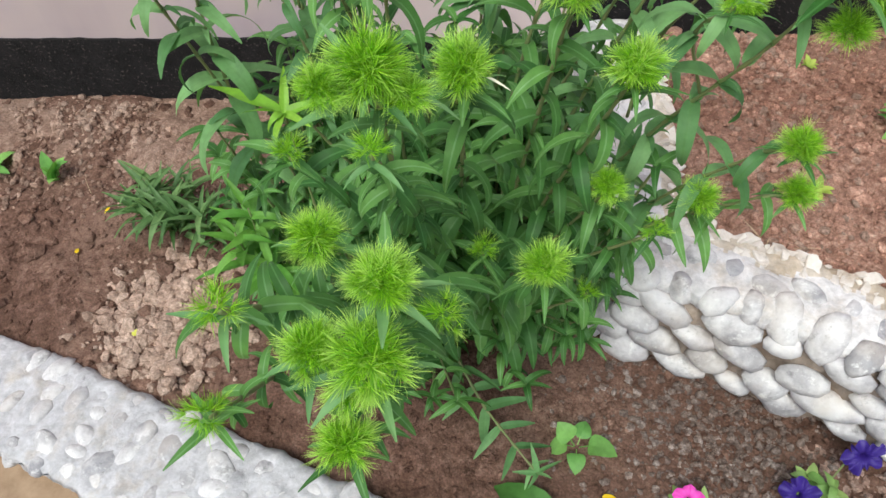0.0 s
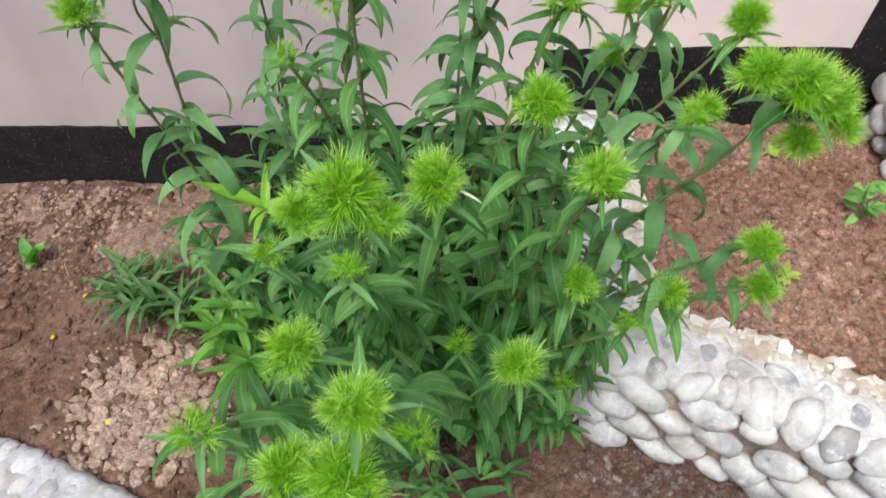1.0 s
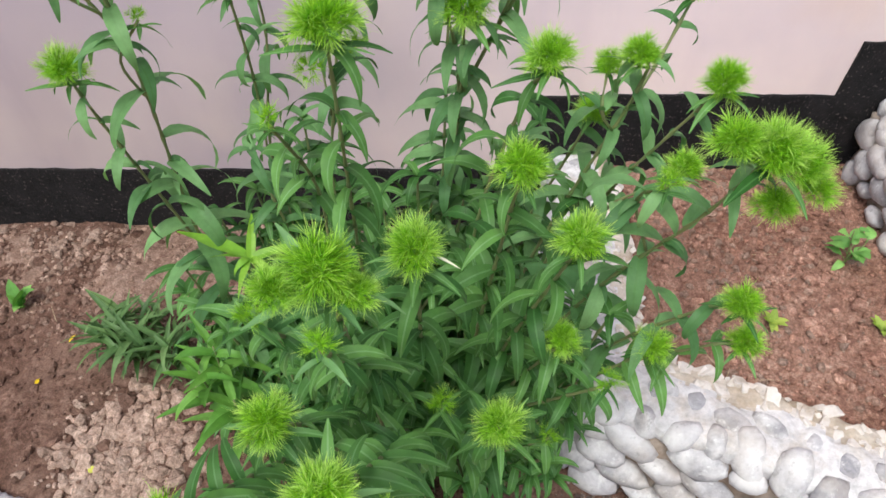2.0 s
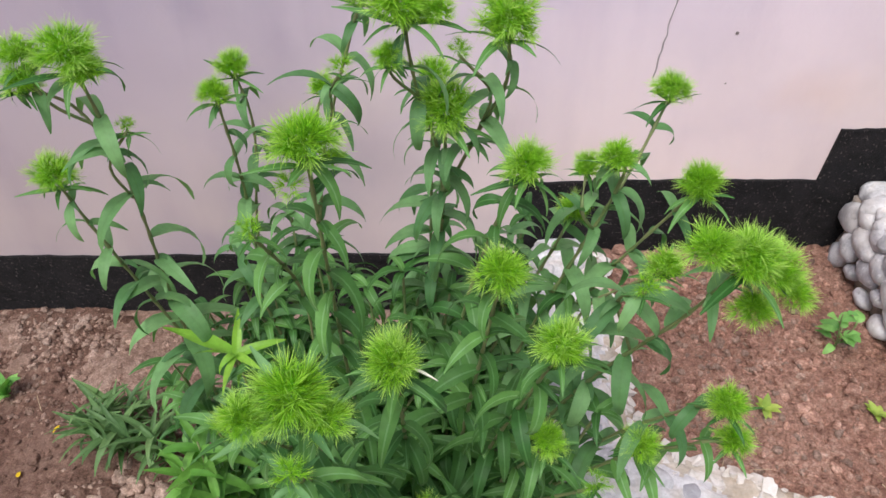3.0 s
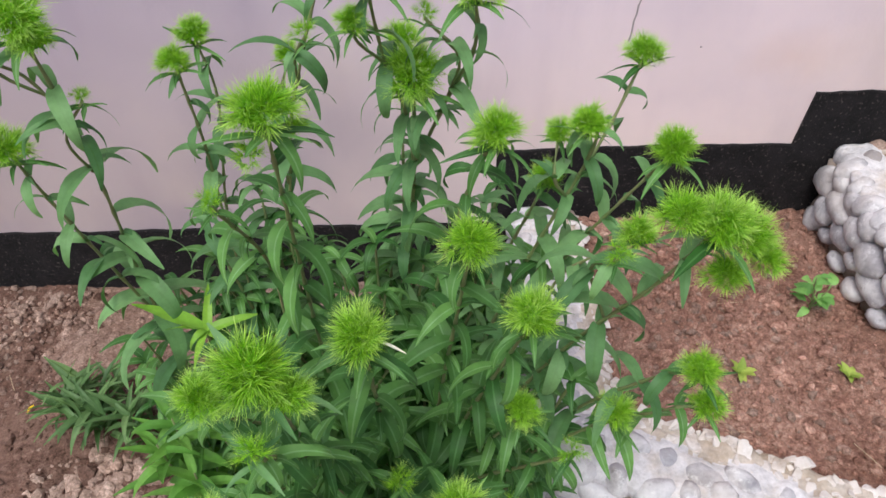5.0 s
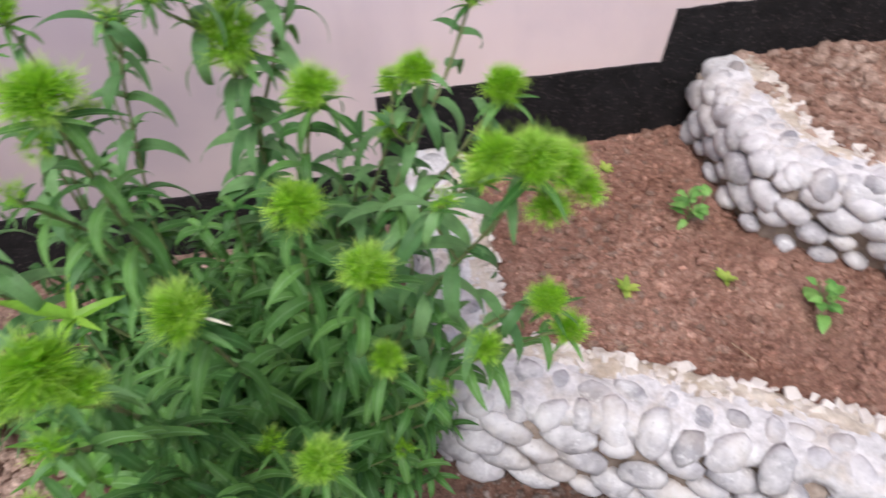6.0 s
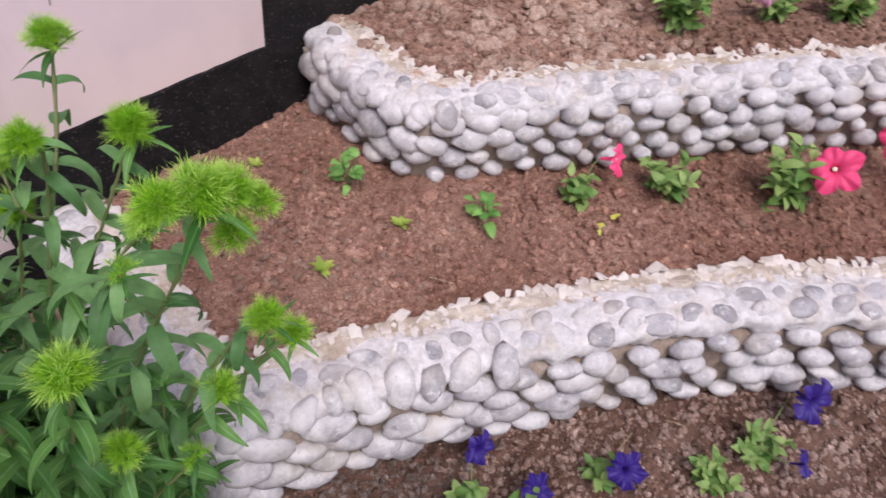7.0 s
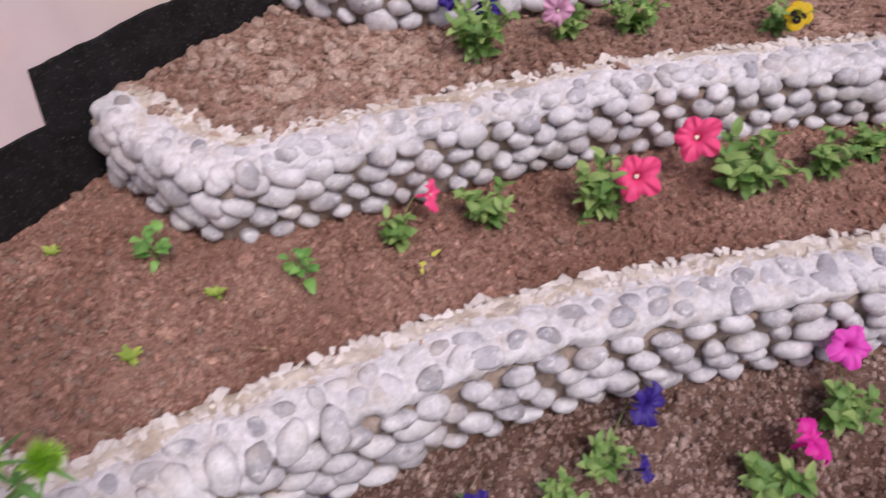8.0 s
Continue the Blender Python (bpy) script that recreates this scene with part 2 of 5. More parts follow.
PETAL_PINK = petal_material("hot_pink_petal", (0.97, 0.095, 0.28), (0.92, 0.055, 0.21))
PETAL_MAGENTA = petal_material("magenta_petal", (0.84, 0.03, 0.40), (0.66, 0.012, 0.30))
PETAL_ORCHID = petal_material("orchid_pink_petal", (0.90, 0.10, 0.60), (0.80, 0.06, 0.50))
PETAL_VIOLET = petal_material("blue_violet_petal", (0.055, 0.024, 0.30), (0.028, 0.011, 0.15))
PETAL_ROSE = petal_material("pale_rose_petal", (0.80, 0.50, 0.66), (0.74, 0.22, 0.48))
PETAL_YELLOW = petal_material("yellow_petal", (0.85, 0.62, 0.02), (0.80, 0.52, 0.01))
PETAL_DARK = petal_material("dark_blotch", (0.02, 0.008, 0.01), (0.05, 0.01, 0.02))
CREAM = plain_material("cream_throat", (0.75, 0.70, 0.50), (0.82, 0.80, 0.68), 80.0, 0.6)
YELLOW_LEAF = plain_material("fallen_yellow_leaf", (0.50, 0.48, 0.05), (0.62, 0.66, 0.14), 60.0, 0.6)
DRY_LEAF = plain_material("dry_straw", (0.36, 0.26, 0.16), (0.52, 0.41, 0.28), 60.0, 0.85)
YARD = plain_material("tan_trodden_earth", (0.25, 0.165, 0.105), (0.40, 0.28, 0.19), 22.0, 0.95)
CRACK = plain_material("dark_speck", (0.16, 0.12, 0.12), (0.24, 0.19, 0.18), 50.0, 0.95)
HAIRLINE = plain_material("grey_hairline_crack", (0.30, 0.255, 0.265), (0.42, 0.36, 0.37), 50.0, 0.95)

# ---- building helpers ----
WORLD = {}


def place(ob, m):
    ob.matrix_basis = m
    WORLD[ob.name] = m
    return ob


def adopt(ob, parent, m=None):
    """Hang ob under parent; m is its pose in the world."""
    m = m or Matrix()
    ob.parent = parent
    ob.matrix_parent_inverse = WORLD[parent.name].inverted()
    ob.matrix_basis = m
    WORLD[ob.name] = m
    return ob


def mesh_of(name, bm, mat, smooth=True):
    me = bpy.data.meshes.new(name)
    bm.to_mesh(me)
    bm.free()
    me.materials.append(mat)
    if smooth:
        me.shade_smooth()
    return me


def mesh_from(name, verts, faces, mat, smooth=True):
    me = bpy.data.meshes.new(name)
    me.from_pydata(verts, [], faces)
    me.materials.append(mat)
    if smooth:
        me.shade_smooth()
    return me


def part(name, bm, mat, parent, label="", smooth=True):
    ob = new(name, mesh_of(name, bm, mat, smooth))
    adopt(ob, parent)
    return tagged(ob, label)


def piece(name, me, parent, m):
    return adopt(new(name, me), parent, m)


def thing(name, at, label, category, group="", kind=""):
    ob = place(new(name), Matrix.Translation(at))
    ob.empty_display_size = 0.05
    return tagged(ob, label, category, group, kind)


def structure(name, me, label, category):
    return tagged(place(new(name, me), Matrix()), label, category, "", "structure")


def catmull(ctrl, step):
    """Points along a smooth line through ctrl, about step apart: (point, tangent, outward normal)."""
    p = [Vector(c) for c in ctrl]
    p = [2 * p[0] - p[1]] + p + [2 * p[-1] - p[-2]]
    dense = []
    for i in range(1, len(p) - 2):
        for k in range(24):
            u = k / 24
            a, b, c, d = p[i - 1:i + 3]
            dense.append(0.5 * (2 * b + (c - a) * u + (2 * a - 5 * b + 4 * c - d) * u * u + (3 * b - a - 3 * c + d) * u ** 3))
    dense.append(p[-2])
    out, left = [dense[0]], step
    for a, b in zip(dense, dense[1:]):
        seg = (b - a).length
        while seg >= left:
            a = a + (b - a) * (left / seg)
            seg -= left
            left = step
            out.append(a)
        left -= seg
    res = []
    for i, q in enumerate(out):
        t = (out[min(i + 1, len(out) - 1)] - out[max(i - 1, 0)]).normalized()
        res.append((q, t, Vector((t.y, -t.x))))
    return res


def inside(x, y, poly):
    hit = False
    for (x1, y1), (x2, y2) in zip(poly, poly[1:] + poly[:1]):
        if (y1 > y) != (y2 > y) and x < (x2 - x1) * (y - y1) / (y2 - y1) + x1:
            hit = not hit
    return hit


# ---- plan ----
WALL_Y = 1.51
END_X, END_Y = 4.3, -1.25               # where the terraces stop
BED = (0.0, 0.200, 0.355, 0.51)      # soil heights of the four terraces
KERB_LINE = [(-3.0, 1.43), (-1.9, 1.07), (-1.3, 0.875), (-0.71, 0.68), (-0.35, 0.55), (-0.04, 0.43), (0.25, 0.30), (0.5, 0.16), (0.8, -0.04), (1.05, -0.26), (1.25, -0.5), (1.45, -0.85), (1.6, -1.25)]
LINE_2 = [(0.435, 1.498), (0.438, 1.25), (0.430, 1.03), (0.430, 0.945), (0.458, 0.887), (0.545, 0.844), (0.65, 0.798), (0.81, 0.722), (0.97, 0.636), (1.14, 0.538), (1.30, 0.422), (1.46, 0.285), (1.62, 0.14), (1.78, -0.01), (1.95, -0.2), (2.1, -0.42), (2.3, -0.8), (2.45, -1.25)]
LINE_3 = [(1.082, 1.498), (1.074, 1.37), (1.068, 1.24), (1.09, 1.135), (1.18, 1.06), (1.30, 0.985), (1.45, 0.885), (1.6, 0.785), (1.83, 0.62), (2.05, 0.43), (2.25, 0.24), (2.42, 0.05), (2.6, -0.2), (2.9, -0.7), (3.1, -1.25)]
LINE_4 = [(1.65, 1.498), (1.655, 1.34), (1.69, 1.22), (1.79, 1.13), (2.0, 0.99), (2.25, 0.80), (2.5, 0.58), (2.7, 0.34), (2.9, 0.05), (3.3, -0.6), (3.6, -1.25)]


def lumps(x, y, scale, share, seed):
    """Rounded clods of uneven size pressed into the ground, with bare stretches between."""
    wx, wy = 0.35 * noise.noise((x * scale * 0.9, y * scale * 0.9, seed)), 0.35 * noise.noise((x * scale * 0.9, y * scale * 0.9, seed + 7.0))
    d, p = noise.voronoi((x * scale + wx, y * scale + wy, seed))
    h = math.sin(p[0].x * 12.9898 + p[0].y * 78.233) * 43758.5453
    h -= math.floor(h)
    if h > share:
        return 0.0
    size = 0.32 + 0.45 * h / share
    return size * max(0.0, 1 - (d[0] / size) ** 2) ** 0.7


def soil_z(x, y, bed):
    """Height of the crumbly soil of one terrace."""
    z = BED[bed] + 0.020 * noise.noise((x * 3.1, y * 3.1, bed + 0.7)) + 0.012 * noise.noise((x * 9, y * 9, bed + 3.1)) + 0.006 * noise.noise((x * 23, y * 23, bed + 4.4))
    loose = min(1.0, max(0.12, 0.55 + 1.5 * noise.noise((x * 3.7, y * 3.7, bed + 9.0))))
    if bed == 0:
        loose *= min(1.0, 0.15 + max(0.0, math.hypot(x - 0.37, y - 0.79) - 0.12) * 7)
    z += 0.016 * loose * lumps(x, y, 17.0, 0.30, bed * 3.0 + 0.2) + 0.006 * loose * lumps(x, y, 41.0, 0.22, bed * 3.0 + 1.2)
    z += (0.004 + 0.008 * loose) * noise.turbulence((x * 55, y * 55, bed + 5.0), 3, False)
    if bed == 0:
        z += 0.008 * max(0.0, 1 - abs(WALL_Y - 0.02 - y) / 0.22)
    return z


# ---- yard and house ----
def yard_sheet():
    """One sheet of trodden earth out to the horizon, finer near the beds."""
    xs = [-400, -80, -20, -8, -4] + [-3 + 0.1 * i for i in range(71)] + [5, 9, 20, 80, 400]
    ys = [-400, -80, -20, -8, -4] + [-3 + 0.1 * i for i in range(41)] + [1.5, 3, 9, 30, 100, 400]
    verts = []
    for y in ys:
        for x in xs:
            near = abs(x) < 4 and abs(y) < 4
            verts.append((x, y, -0.045 + (0.012 * noise.noise((x * 2, y * 2, 0)) if near else 0.0)))
    n = len(xs)
    faces = [(j * n + i, j * n + i + 1, j * n + n + i + 1, j * n + n + i) for j in range(len(ys) - 1) for i in range(n - 1)]
    return mesh_from("yard", verts, faces, YARD)


structure("ground", yard_sheet(), "tan trodden earth of the yard outside the beds", "ground")


def box(bm, lo, hi):
    v = [bm.verts.new((x, y, z)) for z in (lo[2], hi[2]) for y in (lo[1], hi[1]) for x in (lo[0], hi[0])]
    for f in ((0, 2, 3, 1), (4, 5, 7, 6), (0, 1, 5, 4), (2, 6, 7, 3), (0, 4, 6, 2), (1, 3, 7, 5)):
        bm.faces.new([v[i] for i in f])
    return v


bm = bmesh.new()
box(bm, (-5.0, WALL_Y, -0.3), (6.0, WALL_Y + 0.25, 3.1))
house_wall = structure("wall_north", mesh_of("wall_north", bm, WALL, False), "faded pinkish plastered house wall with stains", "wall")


def plinth_mesh():
    """Hand-painted black band that climbs with the terraces; its edge wavers."""
    def top(x):
        if x < 0.40:
            z = 0.180
        elif x < 1.0:
            z = 0.370
        elif x < 1.012:
            z = 0.370 + (x - 1.0) / 0.012 * 0.114
        elif x < 1.62:
            z = 0.488
        else:
            z = 0.66
        return z + 0.004 * noise.noise((x * 9, 0.3, 0)) + 0.0035 * noise.noise((x * 33, 1.3, 0))
    xs = [-5.0 + 0.02 * i for i in range(551)] + [0.399, 0.401, 0.999, 1.004, 1.008, 1.0125, 1.619, 1.621]
    xs = sorted(set(round(x, 4) for x in xs))
    verts, faces = [], []
    for x in xs:
        z = top(x)
        wob = 0.002 * noise.noise((x * 14, 4.0, 0))
        verts += [(x, WALL_Y - 0.006 + wob, -0.25), (x, WALL_Y - 0.0055 + wob, z - 0.002), (x, WALL_Y - 0.003, z), (x, WALL_Y + 0.02, z + 0.001)]
    for i in range(len(xs) - 1):
        for k in range(3):
            a = 4 * i + k
            faces.append((a, a + 4, a + 5, a + 1))
    return mesh_from("plinth", verts, faces, PLINTH, False)


structure("baseboard", plinth_mesh(), "rough black bitumen-painted plinth stepping up along the wall", "plinth")


def crack_mesh():
    """A hairline crack in the plaster."""
    pts, x, z = [], 0.632, 0.60
    while z < 1.15:
        pts.append((x, z))
        x += random.uniform(-0.004, 0.0052)
        z += random.uniform(0.008, 0.02)
    bm = bmesh.new()
    rows = []
    for i, (x, z) in enumerate(pts):
        w = 0.0011 * (0.5 + random.random())
        rows.append([bm.verts.new((x - w, WALL_Y - 0.0012, z)), bm.verts.new((x, WALL_Y - 0.0022, z)), bm.verts.new((x + w, WALL_Y - 0.0012, z))])
    for a, b in zip(rows, rows[1:]):
        bm.faces.new((a[0], a[1], b[1], b[0]))
        bm.faces.new((a[1], a[2], b[2], b[1]))
    return bm


part("crack", crack_mesh(), HAIRLINE, house_wall, "thin crack in the plaster")
for sx, sz, r in ((0.767, 0.683, 0.0036), (0.768, 0.586, 0.0018), (-0.35, 0.93, 0.002), (1.02, 0.80, 0.0016)):
    bm = bmesh.new()
    bmesh.ops.create_icosphere(bm, subdivisions=2, radius=r, matrix=Matrix.Translation((sx, WALL_Y - 0.001, sz)) @ Matrix.Diagonal((1, 0.4, 0.85, 1)))
    part("speck", bm, CRACK, house_wall, "dark speck on the plaster")


# ---- terraces of soil ----
def soil_sheet(bed, edge, lo, hi, step, mat, name, label):
    poly = [(p.x - 0.07 * n.x, p.y - 0.07 * n.y) for p, t, n in catmull(edge, 0.05)]
    poly = poly + [(poly[-1][0], END_Y - 0.02), (6.0, END_Y - 0.02), (6.0, WALL_Y + 0.02), (poly[0][0], WALL_Y + 0.02)]
    xs = [lo[0] - 0.8 + 0.04 * i for i in range(20)] if bed == 0 else []
    xs += [lo[0] + i * step for i in range(int((hi[0] - lo[0]) / step) + 1)]
    xs += [xs[-1] + (END_X - xs[-1]) * (i + 1) / 40 for i in range(40)]
    ys = [END_Y + (lo[1] - END_Y) * i / 20 for i in range(20)]
    ys += [lo[1] + i * step for i in range(int((hi[1] - lo[1]) / step) + 1)]
    nx, ny = len(xs) - 1, len(ys) - 1
    index, verts, faces = {}, [], []
    for j, y in enumerate(ys):
        for i, x in enumerate(xs):
            if inside(x, y, poly):
                index[i, j] = len(verts)
                verts.append((x, y, soil_z(x, y, bed)))
    for j in range(ny):
        for i in range(nx):
            q = [index.get(k) for k in ((i, j), (i + 1, j), (i + 1, j + 1), (i, j + 1))]
            if None not in q:
                faces.append(q)
    return structure(name, mesh_from(name, verts, faces, mat), label, "soil"), poly


CLODS = []
for k in range(16):
    bm = bmesh.new()
    bmesh.ops.create_icosphere(bm, subdivisions=2 if k < 3 else 1 if k < 8 else 0, radius=1.0)
    for v in bm.verts:
        v.co *= (1 + 0.4 * noise.noise(v.co * 1.4 + Vector((k * 7.3, 0, 0)))) * random.uniform(0.78, 1.16)
        v.co.z *= 0.7
    CLODS.append(([v.co.copy() for v in bm.verts], [[v.index for v in f.verts] for f in bm.faces]))
    bm.free()


CLOD_MESHES = {}


def clods(bed, poly, lo, hi, count, small, large, mat, name, label, power=3.0, heap=0.0, owner=None, single=0.009):
    """Loose crumbs and clods of earth lying on a bed, all sizes mixed."""
    rng = random.Random(bed * 17 + count)
    verts, faces, made, singles = [], [], 0, 0
    while made < count:
        x, y = rng.uniform(lo[0], hi[0]), rng.uniform(lo[1], hi[1])
        if heap:
            x, y = rng.gauss((lo[0] + hi[0]) / 2, heap), rng.gauss((lo[1] + hi[1]) / 2, heap * 1.15 if heap < 0.2 else 0.055)
        if not inside(x, y, poly) or y > WALL_Y - 0.01:
            made += 1
            continue
        r = small + (large - small) * rng.random() ** power
        made += 1
        vs, fs = rng.choice(CLODS[:8] if r > 0.0065 else CLODS[8:])
        m = Matrix.Translation((x, y, soil_z(x, y, bed) + 0.10 * r)) @ Euler((rng.uniform(-.5, .5), rng.uniform(-.5, .5), rng.uniform(0, 6.3))).to_matrix().to_4x4() @ Matrix.Diagonal((r * rng.uniform(.7, 1.2), r * rng.uniform(.7, 1.2), r, 1))
        if owner and r > single and singles < 300:
            singles += 1
            if (id(vs), mat.name) not in CLOD_MESHES:
                CLOD_MESHES[id(vs), mat.name] = mesh_from("clod", [tuple(v) for v in vs], fs, mat, False)
            piece("clod", CLOD_MESHES[id(vs), mat.name], owner, m)
            continue
        base = len(verts)
        verts += [tuple(m @ v) for v in vs]
        faces += [[i + base for i in f] for f in fs]
    ob = new(name, mesh_from(name, verts, faces, mat, False))
    place(ob, Matrix())
    return tagged(ob, label, "soil", "", "stuff")


soil_1, poly_1 = soil_sheet(0, KERB_LINE, (-2.6, -0.9), (2.4, WALL_Y + 0.02), 0.0072, SOIL_DAMP, "soil_1", "reddish brown crumbly soil of the lowest bed")
soil_2, poly_2 = soil_sheet(1, LINE_2, (0.45, -0.5), (2.7, WALL_Y + 0.02), 0.0072, SOIL, "soil_2", "reddish brown crumbly soil of the second terrace")
soil_3, poly_3 = soil_sheet(2, LINE_3, (1.05, -0.3), (3.1, WALL_Y + 0.02), 0.0095, SOIL_PALE, "soil_3", "dry tan soil of the third terrace")
soil_4 = soil_sheet(3, LINE_4, (1.65, -0.1), (3.4, WALL_Y + 0.02), 0.02, SOIL_PALE, "soil_4", "dry tan soil of the top terrace")[0]


def dry_bank():
    """Dry tan earth drifted against the foot of the plinth, thinning out over the damp bed."""
    step = 0.008
    xs, ys = [-1.9 + step * i for i in range(294)], [1.04 + step * i for i in range(60)]
    verts = []
    for y in ys:
        for x in xs:
            reach = 1.27 + 0.085 * noise.noise((x * 2.3, 2.0, 0)) + 0.05 * noise.noise((x * 7, y * 7, 4.0))
            up = min(1.0, (y - reach) / 0.10)
            z = soil_z(x, y, 0) * (0.45 if up > 0 else 1.0) + 0.007 * max(-1.0, up) + 0.004 * noise.noise((x * 30, y * 30, 1.0))
            z += 0.016 * lumps(x, y, 16.0, 0.45, 6.1) * max(0.0, up) + 0.004 * noise.turbulence((x * 60, y * 60, 2.0), 3, False) * max(0.0, up)
            verts.append((x, y, z - (0.01 if up < 0 else 0.0)))
    n = len(xs)
    faces = [(j * n + i, j * n + i + 1, j * n + n + i + 1, j * n + n + i) for j in range(len(ys) - 1) for i in range(n - 1)]
    return mesh_from("soil_bank", verts, faces, SOIL_BANK)


structure("soil_bank", dry_bank(), "dry tan earth drifted against the black plinth", "soil")
clods(0, poly_1, (-1.1, 0.0), (1.9, 1.20), 11000, 0.0018, 0.009, SOIL_DAMP, "soil_crumbs", "loose crumbs of reddish brown soil", 2.4)
clods(0, poly_1, (-1.2, 0.6), (-0.1, 1.5), 420, 0.004, 0.022, SOIL_DAMP, "soil_clods", "damp brown clods lying on the lowest bed", 2.4)
clods(0, poly_1, (-0.50, 0.76), (-0.20, 1.04), 900, 0.003, 0.019, SOIL_CLOD, "soil_clods", "heap of pale dry crumbs beside the leafy clump", 1.9, 0.062, soil_1, 0.008)
clods(0, poly_1, (-1.7, 1.17), (0.1, 1.42), 2600, 0.002, 0.010, SOIL_BANK, "dry_crumbs", "dry tan crumbs strewn over the damp bed", 2.6)
clods(0, poly_1, (-1.7, 1.15), (0.2, 1.48), 1500, 0.002, 0.011, SOIL_CRUST, "soil_crumbs", "brown crumbs strewn over the dry earth", 2.6)
clods(0, poly_1, (-0.85, 1.36), (-0.05, 1.50), 1500, 0.0018, 0.013, SOIL_CLOD, "dry_crumbs", "dry tan crumbs along the foot of the plinth", 3.0, 0.36)
clods(0, poly_1, (0.52, 0.60), (0.74, 0.80), 2600, 0.0016, 0.009, SOIL_GRIT, "dark_grit", "dark grey grit spilled below the pebble wall", 2.8, 0.10)
clods(0, poly_1, (0.0, 0.25), (0.65, 0.85), 2600, 0.0015, 0.007, SOIL_DAMP, "soil_crumbs", "fine crumbs of damp reddish soil", 2.2)
clods(0, poly_1, (0.75, -0.45), (2.1, 0.70), 17000, 0.0022, 0.010, SOIL_DARK, "fine_gravel", "grey-brown grit and crumbs below the pebble wall", 2.2)
clods(1, poly_2, (0.5, 0.0), (2.4, 1.5), 26000, 0.0020, 0.010, SOIL, "soil_crumbs", "loose crumbs of reddish brown soil", 2.6)
clods(1, poly_2, (0.5, 0.0), (2.4, 1.5), 800, 0.007, 0.022, SOIL, "soil_clods", "reddish clods lying on the second terrace", 2.6, 0.0, soil_2, 0.0115)
clods(1, poly_2, (0.5, 0.95), (0.94, 1.45), 900, 0.0025, 0.011, SOIL_BANK, "soil_clods", "pale dry crumbs on the second terrace by the wall", 2.8, 0.17)
clods(1, poly_2, (0.5, 0.0), (2.4, 1.5), 900, 0.0035, 0.016, SOIL_PALE, "soil_clods", "dry clods lying on the second terrace", 2.8)
clods(2, poly_3, (1.1, 0.1), (2.6, 1.5), 13000, 0.0025, 0.012, SOIL_PALE, "soil_crumbs", "loose crumbs of dry tan soil", 2.4)
clods(2, poly_3, (1.1, 0.9), (1.75, 1.5), 520, 0.006, 0.024, SOIL_CLOD, "soil_clods", "dry clods heaped beside the house wall", 1.8, 0.0, soil_3, 0.010)


# ---- pebble-clad terrace walls ----
def pebble_mesh(seed, mat):
    bm = bmesh.new()
    rng = random.Random(seed)
    facets = [Vector((rng.gauss(0, 1), rng.gauss(0, 1), rng.gauss(0, 1))).normalized() for k in range(4)]
    bmesh.ops.create_icosphere(bm, subdivisions=2, radius=1.0)
    for v in bm.verts:
        n = noise.noise(v.co * 0.9 + Vector((seed * 3.7, 1.1, 0.4)))
        v.co *= 1 + 0.24 * n + 0.11 * noise.noise(v.co * 2.3 + Vector((seed * 1.3, 4.0, 0)))
        for flat in facets:
            over = v.co.dot(flat) - 0.80
            if over > 0:
                v.co -= flat * over * 0.75
        v.co.x += 0.10 * math.sin(seed * 1.9) * (v.co.y ** 2 - 0.3)
    return mesh_of("pebble", bm, mat)


def chip_mesh(seed):
    rng = random.Random(seed)
    bm = bmesh.new()
    bmesh.ops.create_cube(bm, size=2.0)
    for v in bm.verts:
        v.co = Vector((v.co.x * rng.uniform(.45, 1.15), v.co.y * rng.uniform(.45, 1.15), v.co.z * rng.uniform(.6, 1.1)))
    bmesh.ops.bevel(bm, geom=bm.edges[:], offset=0.16, segments=1, affect="EDGES")
    return mesh_of("stone_chip", bm, CHIP, False)


PEBBLES = [pebble_mesh(k, PEBBLE) for k in range(10)]
PEBBLES_GREY = [pebble_mesh(k + 20, PEBBLE_GREY) for k in range(10)]
PEBBLES_BARE = [pebble_mesh(k + 40, PEBBLE_BARE) for k in range(8)]
CHIPS = [chip_mesh(k) for k in range(6)]


